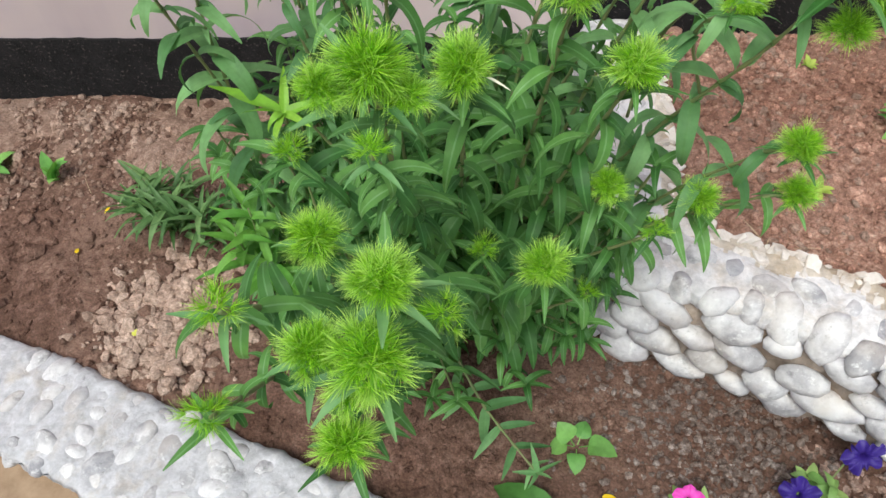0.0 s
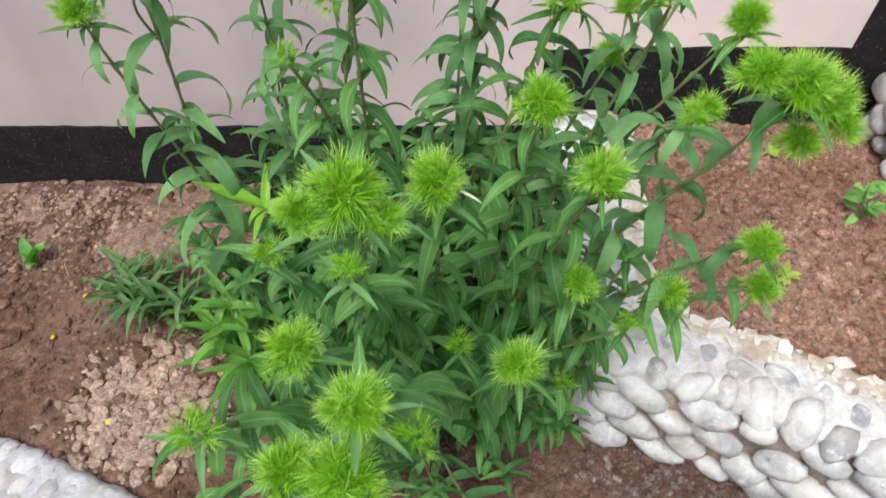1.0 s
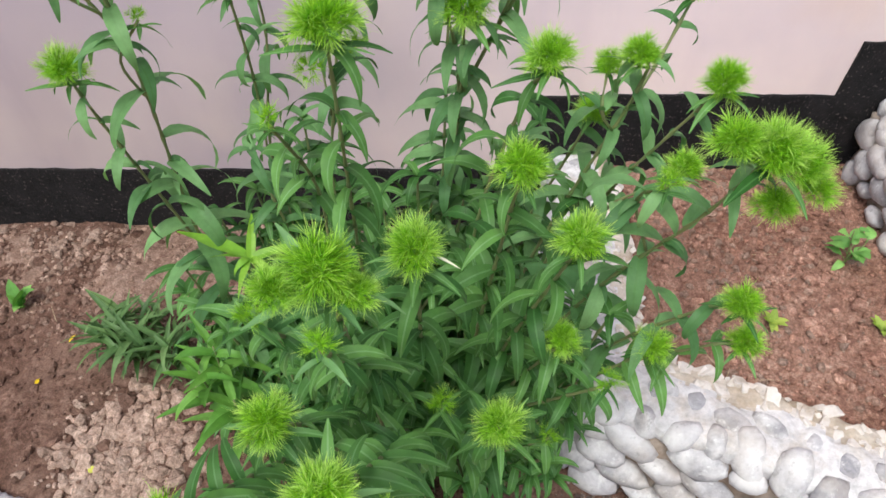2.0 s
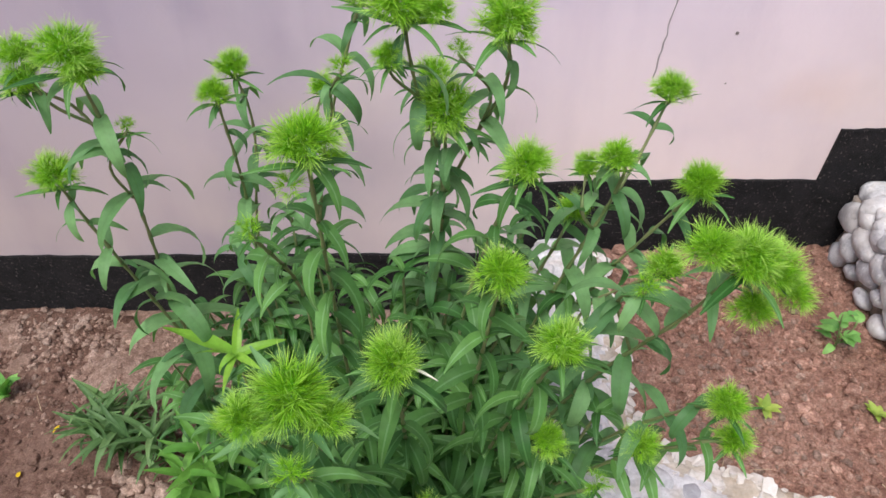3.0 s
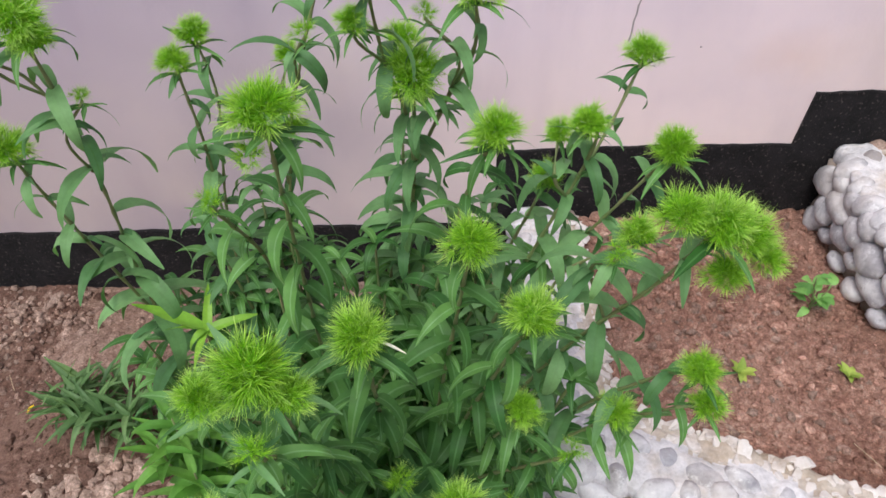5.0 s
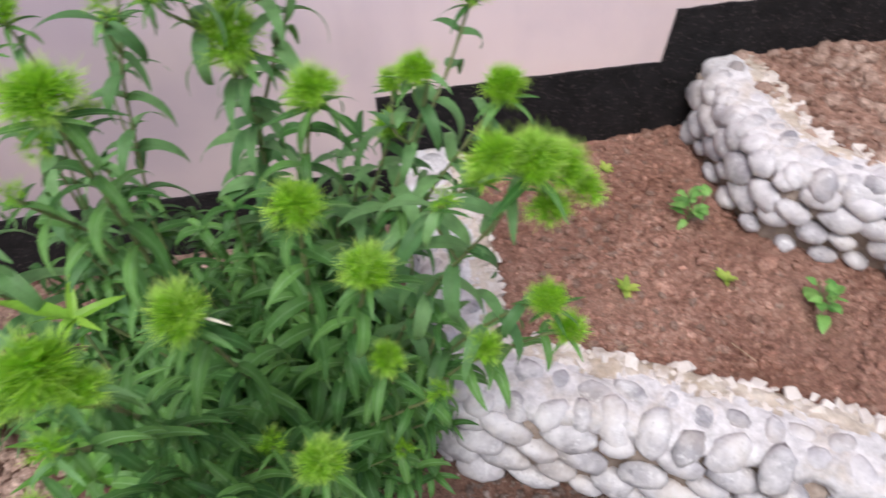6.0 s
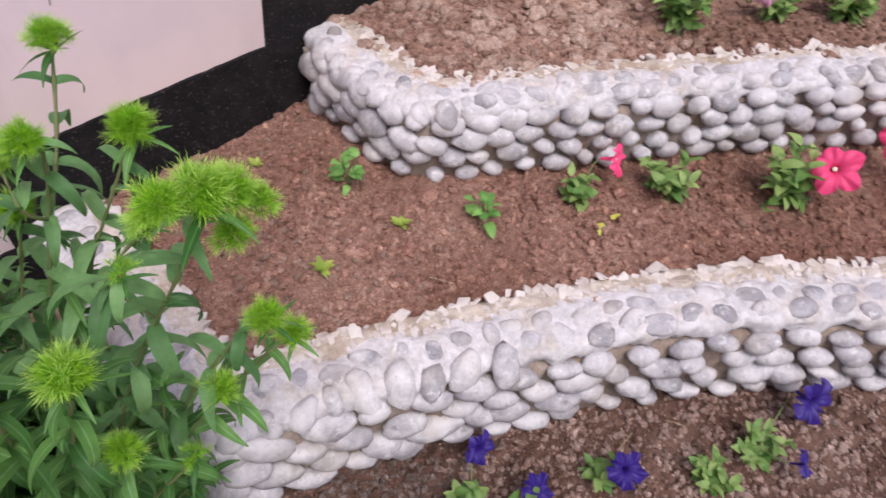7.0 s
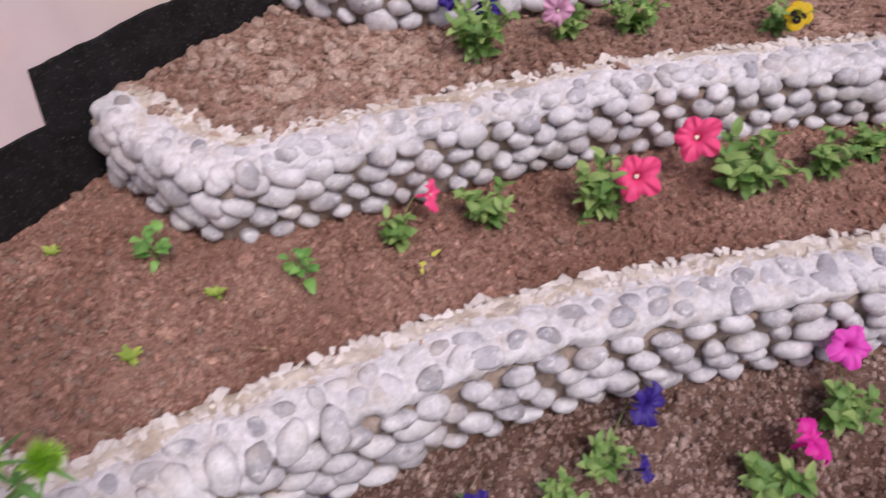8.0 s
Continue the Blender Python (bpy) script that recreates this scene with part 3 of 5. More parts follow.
def sweep(line, prof, first, stones, wob=1.0):
    """A profile drawn along a line; its mortar swells a little round each bedded stone."""
    samples = catmull(line, 0.007)
    prof = [tuple(a[i] + (c[i] - a[i]) * s for i in (0, 1)) + (m + first,) for m, (a, c) in enumerate(zip(prof, prof[1:])) for s in ([0, 0.5] if math.dist(a, c) > 0.012 else [0])] + [prof[-1] + (len(prof) - 1 + first,)]
    verts, norms, faces = [], [], []
    m = len(prof)
    for p, t, n in samples:
        for k, (u, z, row) in enumerate(prof):
            j = 0.006 * noise.noise((p.x * 22 + u * 60, p.y * 22, z * 30)) + 0.0045 * noise.noise((p.x * 70, p.y * 70, z * 90 + u * 90))
            sway = 0.008 * noise.noise((p.x * 15, p.y * 15, 2.0)) + 0.004 * noise.noise((p.x * 40, p.y * 40, 6.0)) if first and row < first + 6 else 0.0
            q = p - n * (u + sway + 0.003 * (first > 0) + wob * j * (1 if row < 5 else 0.3))
            ragged = 0.011 * noise.noise((p.x * 26, p.y * 26, 5.0)) + 0.006 * noise.noise((p.x * 75, p.y * 75, 8.0)) if first and row < first + 3 else 0.0
            verts.append((q.x, q.y, z + ragged + (j * 0.9 if row >= 4 else 0)))
            du, dz = prof[min(k + 1, m - 1)][0] - prof[max(k - 1, 0)][0], prof[min(k + 1, m - 1)][1] - prof[max(k - 1, 0)][1]
            w = math.hypot(du, dz) or 1.0
            norms.append((n.x * dz / w, n.y * dz / w, du / w))
    v, nn = np.array(verts), np.array(norms)
    smear = 0.0065
    push = np.array([smear * max(0.0, noise.noise((x * 13, y * 13, z * 13 + first)) + 0.5 * noise.noise((x * 31, y * 31, z * 31))) for x, y, z in verts])
    bed = push.copy()
    for me, pose_m in stones:
        c, h = np.array(pose_m.translation), 0.0
        near = np.nonzero(np.abs(v - c).max(axis=1) < 0.075)[0]
        if len(near):
            inv = np.array(pose_m.inverted())[:3, :3]
            d = np.linalg.norm((v[near] - c) @ inv.T, axis=1)
            push[near] = np.maximum(push[near], bed[near] * 0.5 + np.where(d > 0.8, (0.0055 if first else 0.009) * np.exp(-((d - 1.08) / 0.30) ** 2), 0.0))
    v = v + nn * push[:, None]
    for i in range(len(samples) - 1):
        for k in range(m - 1):
            a = i * m + k
            faces.append((a, a + m, a + m + 1, a + 1))
    faces.append(list(range(m)))
    faces.append(list(range(len(verts) - m, len(verts)))[::-1])
    return [tuple(q) for q in v.tolist()], faces, [u for u, z, row in prof]


def wall_body(name, line, base, height, thick, mat, label, stones):
    """The mortar core of a terrace wall and its paler rounded coping."""
    h = height - base
    face = [(0.014, base - 0.06), (0.009, base + 0.01), (0.010, base + 0.25 * h), (0.010, base + 0.5 * h), (0.011, base + 0.78 * h), (0.05, base + 0.82 * h), (thick - 0.02, base + 0.82 * h), (thick - 0.01, base - 0.06)]
    ob = structure(name, mesh_from(name, *sweep(line, face, 0, stones)[:2], mat), label, "wall")
    cap = [(0.034, base + 0.78 * h), (0.014, base + 0.82 * h), (0.004, base + 0.87 * h), (0.002, height - 0.013), (0.008, height - 0.004), (0.024, height), (0.050, height), (thick - 0.066, height + 0.001), (thick - 0.054, height), (thick - 0.042, height), (thick - 0.030, height), (thick - 0.018, height - 0.002), (thick - 0.005, height - 0.01), (thick, height - 0.05), (thick, base + 0.3 * h)]
    verts, faces, across = sweep(line, cap, 3, stones)
    me = mesh_from("coping", verts, faces, MORTAR_KERB if mat is MORTAR_KERB else MORTAR)
    if mat is not MORTAR_KERB:
        me.materials.append(MORTAR_CREAM)
        m = len(across) - 1
        stained = [1 if across[i % m] > thick - 0.050 + 0.02 * noise.noise(((i // m) * 0.09, base * 9, 0)) + 0.016 * noise.noise(((i // m) * 0.37, i % m, 3)) else 0 for i in range(len(faces) - 2)]
        me.polygons.foreach_set("material_index", stained + [0, 0])
    top = new("coping", me)
    adopt(top, ob)
    tagged(top, "whitish mortar coping")
    return ob


def along(line, pitch, jitter, rng, skip=0.03, stop=99.0):
    """Stations along a line at an uneven pitch."""
    fine = catmull(line, 0.004)
    s = skip + rng.random() * pitch
    while s / 0.004 < len(fine) - 1 and s < stop:
        yield fine[int(s / 0.004)]
        s += pitch * (1 + rng.uniform(-jitter, jitter))


def axes(x, y, z, at, size):
    """A pose from three unit axes, a place and half sizes."""
    m = Matrix((x, y, z)).transposed().to_4x4()
    m.translation = at
    return m @ Matrix.Diagonal((*size, 1))


def face_pebbles(plan, line, rows, pitch, half, lean, seed, meshes, large=0.0):
    """Staggered rows of flat oval stones set in the face like scales, each leaning along the wall; bigger ones over the first stretch."""
    rng = random.Random(seed)
    fine = catmull(line, 0.004)
    for r, (z, scale, out) in enumerate(rows):
        s = 0.04
        while s / 0.004 < len(fine) - 25:
            grow = 1.18 if s < large else 1.0
            at = s + pitch * grow * (0.5 * (r % 2) + rng.uniform(-0.13, 0.13))
            p, t, n = fine[min(len(fine) - 1, max(6, int(at / 0.004)))]
            s += pitch * grow
            a = radians(lean + rng.gauss(0, 11))
            t3, n3, up = Vector((t.x, t.y, 0)), Vector((n.x, n.y, 0)), Vector((0, 0, 1))
            lx = (t3 * math.cos(a) - up * math.sin(a)).normalized()
            ny = (n3 + up * rng.uniform(0.05, 0.4) + t3 * rng.uniform(-.2, .2)).normalized()
            ny = (ny - lx * ny.dot(lx)).normalized()
            k = scale * grow * rng.uniform(0.72, 1.16)
            size = (half[0] * k * rng.uniform(0.82, 1.15), half[1] * rng.uniform(0.85, 1.15), half[2] * k * rng.uniform(0.88, 1.12))
            q = p + n * (out + rng.uniform(-0.004, 0.004))
            plan.append((rng.choice(meshes), axes(lx, ny, lx.cross(ny), (q.x, q.y, z + rng.uniform(-0.006, 0.006)), size)))


def top_pebbles(plan, line, height, offsets, pitch, half, seed, meshes, turn=0.45, share=1.0, start=0.03, stop=99.0, lie=1.57):
    """Stones bedded flat in the mortar of the top, only their crowns showing."""
    rng = random.Random(seed)
    for u, tilt, up in offsets:
        for p, t, n in along(line, pitch, 0.2, rng, start, stop):
            if rng.random() > share:
                continue
            q = p - n * (u + rng.uniform(-0.008, 0.008))
            a = lie + rng.gauss(0, turn)
            c, s = math.cos(a), math.sin(a)
            zx = (Vector((0, 0, 1)) + Vector((n.x, n.y, 0)) * tilt + Vector((rng.uniform(-.15, .15), rng.uniform(-.15, .15), 0))).normalized()
            lx = Vector((c * t.x + s * n.x, c * t.y + s * n.y, 0))
            lx = (lx - zx * lx.dot(zx)).normalized()
            k = rng.uniform(0.72, 1.15)
            size = (half[0] * k * rng.uniform(0.9, 1.25), half[1] * k, half[2])
            plan.append((rng.choice(meshes), axes(lx, zx.cross(lx), zx, (q.x, q.y, height + up + rng.uniform(-0.004, 0.003)), size)))


def edge_chips(wall, line, height, thick, pitch, seed, half=0.010, rows=((0.016, 1.0), (0.036, 0.55))):
    """Broken cream stone chips pressed into the inner edge of the top."""
    rng = random.Random(seed)
    for inset, share in rows:
        for p, t, n in along(line, pitch, 0.4, rng):
            if rng.random() > share:
                continue
            q = p - n * (thick - inset + rng.uniform(-0.007, 0.007))
            k = half * rng.uniform(0.5, 1.55)
            e = Euler((rng.uniform(-.5, .5), rng.uniform(-.5, .5), rng.uniform(0, 6.3))).to_matrix().to_4x4()
            m = Matrix.Translation((q.x, q.y, height + rng.uniform(-0.006, -0.001))) @ e @ Matrix.Diagonal((k * rng.uniform(.8, 1.7), k, k * rng.uniform(.3, .6), 1))
            piece("stone_chip", rng.choice(CHIPS), wall, m)


STONES_1, STONES_2, STONES_3, STONES_4 = [], [], [], []
face_pebbles(STONES_2, LINE_2, ((0.024, 1.0, 0.003), (0.074, 1.06, 0.005), (0.124, 1.10, 0.005), (0.174, 1.06, 0.002)), 0.075, (0.041, 0.021, 0.0235), 13, 2, PEBBLES, 1.0)
# near the corner a row of stones stands on the rounded shoulder; further on the top is flat, with a ledge
top_pebbles(STONES_2, LINE_2, 0.225, ((0.010, 0.95, -0.012),), 0.056, (0.034, 0.027, 0.0185), 3, PEBBLES_BARE[:2] + PEBBLES_GREY + PEBBLES[:4], 0.5, 1.0, 0.03, 1.12)
top_pebbles(STONES_2, LINE_2, 0.225, ((0.060, 0.25, -0.001),), 0.052, (0.028, 0.022, 0.013), 14, PEBBLES_BARE[:5] + PEBBLES_GREY[:5], 0.8, 0.85, 0.03, 1.12)
top_pebbles(STONES_2, LINE_2, 0.225, ((0.026, 0.35, -0.001), (0.064, 0.15, -0.001)), 0.060, (0.031, 0.021, 0.0130), 17, PEBBLES_BARE + PEBBLES_GREY[:6], 0.6, 0.93, 1.12, 99.0, 0.0)
face_pebbles(STONES_3, LINE_3, ((0.220, 0.88, 0.002), (0.260, 1.0, 0.004), (0.302, 1.14, 0.004), (0.341, 1.05, 0.001)), 0.064, (0.033, 0.020, 0.0220), 4, 5, PEBBLES_GREY[:5] + PEBBLES, 0.30)
top_pebbles(STONES_3, LINE_3, 0.372, ((0.010, 0.95, -0.012),), 0.052, (0.031, 0.025, 0.0170), 6, PEBBLES_GREY + PEBBLES[:6], 0.5, 1.0, 0.03, 0.50)
top_pebbles(STONES_3, LINE_3, 0.372, ((0.057, 0.25, -0.001),), 0.050, (0.025, 0.020, 0.013), 16, PEBBLES_BARE + PEBBLES_GREY[:4], 0.8, 0.8, 0.03, 0.50)
top_pebbles(STONES_3, LINE_3, 0.372, ((0.024, 0.35, -0.001), (0.058, 0.15, -0.001)), 0.055, (0.028, 0.020, 0.0130), 18, PEBBLES_BARE[:4] + PEBBLES_GREY, 0.6, 0.93, 0.50, 99.0, 0.0)
face_pebbles(STONES_4, LINE_4, ((0.385, 1.0, 0.004), (0.43, 1.05, 0.004), (0.48, 1.0, 0.0)), 0.080, (0.040, 0.022, 0.026), 4, 8, PEBBLES_GREY)
top_pebbles(STONES_1, KERB_LINE, 0.030, ((0.018, 0.6, -0.010), (0.050, 0.1, -0.003), (0.087, 0.0, -0.003), (0.124, 0.0, -0.003), (0.160, 0.0, -0.006)), 0.053, (0.029, 0.022, 0.0120), 9, PEBBLES_GREY + PEBBLES_BARE[:5], 1.2, 0.9)
bm = bmesh.new()
box(bm, (1.40, END_Y - 0.16, -0.2), (END_X + 0.16, END_Y, 0.60))
box(bm, (END_X, END_Y + 0.001, -0.2), (END_X + 0.16, WALL_Y, 0.60))
bmesh.ops.bevel(bm, geom=bm.edges[:], offset=0.012, segments=2, affect="EDGES")
structure("wall_east", mesh_of("wall_east", bm, MORTAR_TAN, False), "plain cement wall that closes the terraces", "wall")
kerb = wall_body("garden_wall_1", KERB_LINE, -0.06, 0.030, 0.185, MORTAR_KERB, "low whitewashed kerb topped with bedded river pebbles", STONES_1)
wall_2 = wall_body("garden_wall_2", LINE_2, 0.0, 0.225, 0.140, MORTAR_TAN, "curved terrace wall clad with whitish river pebbles", STONES_2)
wall_3 = wall_body("garden_wall_3", LINE_3, 0.2, 0.372, 0.125, MORTAR_TAN, "curved upper terrace wall clad with grey river pebbles", STONES_3)
wall_4 = wall_body("garden_wall_4", LINE_4, 0.355, 0.53, 0.125, MORTAR_TAN, "highest terrace wall clad with river pebbles", STONES_4)


# ---- plants ----
def leaf_geometry(length, width, droop, fold, rows=7, tip=1.6, wave=0.0, twist=0.0, rounded=False):
    """A blade from the origin along +Y that arches down and twists: vertices and faces, every third face its midrib."""
    verts, faces = [], []
    for i in range(rows + 1):
        s = i / rows
        a = radians(droop) * s ** 1.25
        y = length * (math.sin(a) / max(radians(droop), 1e-3) if droop else s) if droop > 5 else length * s
        z = -length * ((1 - math.cos(a)) / max(radians(droop), 1e-3) if droop else 0)
        if rounded:
            w = width * 0.5 * max(0.05, math.sin(math.pi * min(1.0, 0.04 + 0.96 * s ** 0.9))) ** 0.65
        else:
            w = width * 0.5 * (math.sin(math.pi * min(1.0, 0.10 + 0.90 * s ** 0.95)) ** 0.62) * (1 - 0.30 * s ** tip) + 0.004
        if i == rows:
            w = 0.012
        wob = wave * math.sin(s * 9)
        c, n = math.cos(radians(twist) * s), math.sin(radians(twist) * s)
        r = min(0.012, w * 0.4)
        verts += [(-w * c, y, z + (fold + wob) * w - w * n), (-r * c, y, z - r * n), (r * c, y, z + r * n), (w * c, y, z + (fold - wob) * w + w * n)]
    for i in range(rows):
        k = 4 * i
        faces += [(k, k + 1, k + 5, k + 4), (k + 2, k + 3, k + 7, k + 6), (k + 1, k + 2, k + 6, k + 5)]
    return verts, faces


def leaf_mesh(name, geo, mat, rib=None):
    me = mesh_from(name, geo[0], geo[1], mat)
    if rib:
        me.materials.append(rib)
        me.polygons.foreach_set("material_index", [1 if i % 3 == 2 else 0 for i in range(len(geo[1]))])
    return me


UPPER = [leaf_geometry(1.0, 0.232, d, f, 9, 1.6, w, tw) for d, f, w, tw in ((85, 0.3, 0.12, 14), (115, 0.25, 0.22, -20), (135, 0.38, 0.15, 12), (150, 0.30, 0.2, -14), (105, 0.42, 0.15, 30), (128, 0.25, 0.32, -24))]
LEAVES = [leaf_geometry(1.0, 0.216, d, f, 9, 1.6, w, tw) for d, f, w, tw in ((75, 0.3, 0.12, 14), (105, 0.25, 0.22, -20), (125, 0.38, 0.15, 12), (145, 0.30, 0.2, -14), (95, 0.42, 0.15, 35), (135, 0.25, 0.32, 24), (112, 0.34, 0.25, -38), (155, 0.22, 0.25, 40))]
NARROW = [leaf_geometry(1.0, 0.195, d, 0.35, 6, 1.6, 0.1, tw) for d, tw in ((25, 15), (60, -20), (95, 25), (120, -10))]
OVAL = [leaf_geometry(1.0, 0.50, d, 0.22, 7, 1.6, w, tw, True) for d, w, tw in ((25, 0.1, 10), (60, 0.2, -20), (90, 0.1, 25))]
ROUND = [leaf_geometry(1.0, 0.74, d, 0.18, 7, 1.6, w, tw, True) for d, w, tw in ((25, 0.1, 10), (50, 0.2, -15), (80, 0.1, 20))]
STALKED = [leaf_geometry(1.0, 0.46, d, 0.2, 7, 1.6, w, tw, True) for d, w, tw in ((25, 0.12, 10), (50, 0.2, -15), (75, 0.12, 20))]
STALKED = [([(x, y * 0.70 + 0.32, z) for x, y, z in v] + [(-0.02, 0, 0.02), (0.02, 0, 0.02), (0.02, 0.40, 0.01), (-0.02, 0.40, 0.01)], f + [tuple(len(v) + k for k in range(4))]) for v, f in STALKED]
ROUND = [([(x, y * 0.74 + 0.28, z) for x, y, z in v] + [(-0.018, 0, 0.02), (0.018, 0, 0.02), (0.018, 0.36, 0.01), (-0.018, 0.36, 0.01)], f + [tuple(len(v) + k for k in range(4))]) for v, f in ROUND]
LEAF_MESHES = [leaf_mesh("leaf", g, LEAF, LEAF_RIB) for g in UPPER]
LOW_MESHES = [leaf_mesh("leaf", g, LEAF_LOW_SHADED, LEAF_RIB) for g in LEAVES]
FLAT = [leaf_geometry(1.0, 0.21, d, 0.3, 7, 1.6, 0.15, tw) for d, tw in ((12, 15), (28, -20), (38, 20))]
FLAT_MESHES = [leaf_mesh("leaf", g, LEAF, LEAF_RIB) for g in FLAT]
LIME_MESHES = [mesh_from("leaf", v, f, LEAF_LIME) for v, f in FLAT]
YOUNG_MESHES = [mesh_from("leaf", v, f, LEAF_LIME) for v, f in LEAVES]
BRACTS = [leaf_geometry(1.0, 0.17, d, 0.3, 6, 1.6, 0.1, tw) for d, tw in ((20, 20), (50, -25), (75, 30))]
BRACT_MESHES = [leaf_mesh("leaf", g, LEAF) for g in BRACTS]
GRASSY_MESHES = [mesh_from("leaf", [(x * 0.72, y, z) for x, y, z in v], f, LEAF_GRASSY) for v, f in NARROW]
YOUNG_NARROW = [mesh_from("leaf", v, f, LEAF_YOUNG) for v, f in NARROW]
BED_MESHES = [mesh_from("leaf", v, f, LEAF_BED) for v, f in OVAL]
SEED_MESHES = [mesh_from("leaf", v, f, LEAF_SEED) for v, f in OVAL]
STALKED_MESHES = [mesh_from("leaf", v, f, LEAF_SEED) for v, f in STALKED]
SPROUT_MESHES = [mesh_from("leaf", v, f, LEAF_SPROUT) for v, f in OVAL]


def leaf_pose(at, direction, size, roll=0.0):
    """Blade along direction, its upper side upwards."""
    y = Vector(direction).normalized()
    x = y.cross(Vector((0, 0, 1)))
    x = x.normalized() if x.length > 1e-3 else Vector((1, 0, 0))
    z = x.cross(y)
    m = Matrix((x, y, z)).transposed().to_4x4()
    m.translation = at
    return m @ Matrix.Rotation(roll, 4, "Y") @ Matrix.Scale(size, 4)


def curve_3d(ctrl, step):
    """Points about step apart on a smooth line through ctrl, with tangents."""
    p = [2 * ctrl[0] - ctrl[1]] + list(ctrl) + [2 * ctrl[-1] - ctrl[-2]]
    out = []
    for i in range(1, len(p) - 2):
        a, b, c, d = p[i - 1:i + 3]
        n = max(3, int((c - b).length / step))
        for k in range(n):
            u = k / n
            out.append(0.5 * (2 * b + (c - a) * u + (2 * a - 5 * b + 4 * c - d) * u * u + (3 * b - a - 3 * c + d) * u ** 3))
    out.append(p[-2])
    return [(q, None, None) for q in out]


def bezier(a, b, c, d, n):
    out = []
    for i in range(n + 1):
        u = i / n
        out.append(a * (1 - u) ** 3 + b * 3 * u * (1 - u) ** 2 + c * 3 * u * u * (1 - u) + d * u ** 3)
    return out


def tube(bm, pts, r0, r1, sides=6, nodes=()):
    """A tapering stalk through pts, thickened at its nodes."""
    rings = []
    for i, p in enumerate(pts):
        t = (pts[min(i + 1, len(pts) - 1)] - pts[max(i - 1, 0)]).normalized()
        x = t.orthogonal().normalized()
        y = t.cross(x)
        r = r0 + (r1 - r0) * i / max(1, len(pts) - 1)
        if i in nodes:
            r *= 1.5
        rings.append([bm.verts.new(p + (x * math.cos(6.2832 * k / sides) + y * math.sin(6.2832 * k / sides)) * r) for k in range(sides)])
    for a, b in zip(rings, rings[1:]):
        for k in range(sides):
            bm.faces.new((a[k], a[(k + 1) % sides], b[(k + 1) % sides], b[k]))
    bm.faces.new(rings[0][::-1])
    bm.faces.new(rings[-1])


def bristle_head(seed, tufts, blades, down):
    """A ball of little tufts of fine curled bristles, radius 1, thinner below."""
    rng = random.Random(seed)
    verts, faces = [], []
    for k in range(tufts):
        z = 1 - (1 - down) * (k + 0.5) / tufts
        a = k * 2.39996 + rng.uniform(-.35, .35)
        r = math.sqrt(max(0.0, 1 - z * z))
        axis = Vector((r * math.cos(a), r * math.sin(a), z))
        heart = axis * rng.uniform(0.05, 0.58)
        for b in range(blades):
            d = (axis + Vector((rng.gauss(0, 1), rng.gauss(0, 1), rng.gauss(0, 1))) * 0.52).normalized()
            side = Matrix.Rotation(rng.uniform(0, 6.3), 3, d) @ d.orthogonal().normalized()
            length = rng.uniform(0.30, 0.60) + (0.16 if rng.random() < 0.12 else 0.0)
            curl = d.cross(side) * rng.uniform(-0.65, 0.65) * length + Vector((0, 0, rng.uniform(-0.10, 0.14)))
            w = rng.uniform(0.0054, 0.0088)
            n = len(verts)
            for u, wide in ((0.0, 0.9), (0.4, 1.0), (0.75, 0.75)):
                q = heart + d * length * u + curl * u * u
                verts += [tuple(q - side * w * wide), tuple(q + side * w * wide)]
            verts.append(tuple(heart + d * length * 0.97 + curl))
            faces += [(n, n + 1, n + 3, n + 2), (n + 2, n + 3, n + 5, n + 4), (n + 4, n + 5, n + 6)]
    return mesh_from("flower_head", verts, faces, BRISTLE, False)


HEADS = [bristle_head(k, 46, 50, -0.5) for k in range(5)]
SMALL_HEADS = [bristle_head(k + 9, 12, 36, 0.0) for k in range(3)]

CLUMP = Vector((0.16, 0.96, 0.0))
clump = thing("sweet_william_plant", CLUMP, "tall leafy clump with lime-green bristly flower heads in bare soil", "plant")
PLANT_RNG = random.Random(42)
LEAF_BUDGET = [320]
loose_verts, loose_faces = [], []


def put_leaf(parent, mesh_set, geo_set, m):
    """One leaf: an object of its own while the budget lasts, else into the joined foliage."""
    k = PLANT_RNG.randrange(len(geo_set))
    if LEAF_BUDGET[0] > 0 or mesh_set in (YOUNG_MESHES, FLAT_MESHES, LEAF_MESHES):
        LEAF_BUDGET[0] -= mesh_set in (LOW_MESHES, BRACT_MESHES)
        piece("leaf", mesh_set[k], parent, m)
    else:
        base = len(loose_verts)
        v, f = geo_set[k]
        loose_verts.extend(tuple(m @ Vector(q)) for q in v)
        loose_faces.extend([i + base for i in q] for q in f)


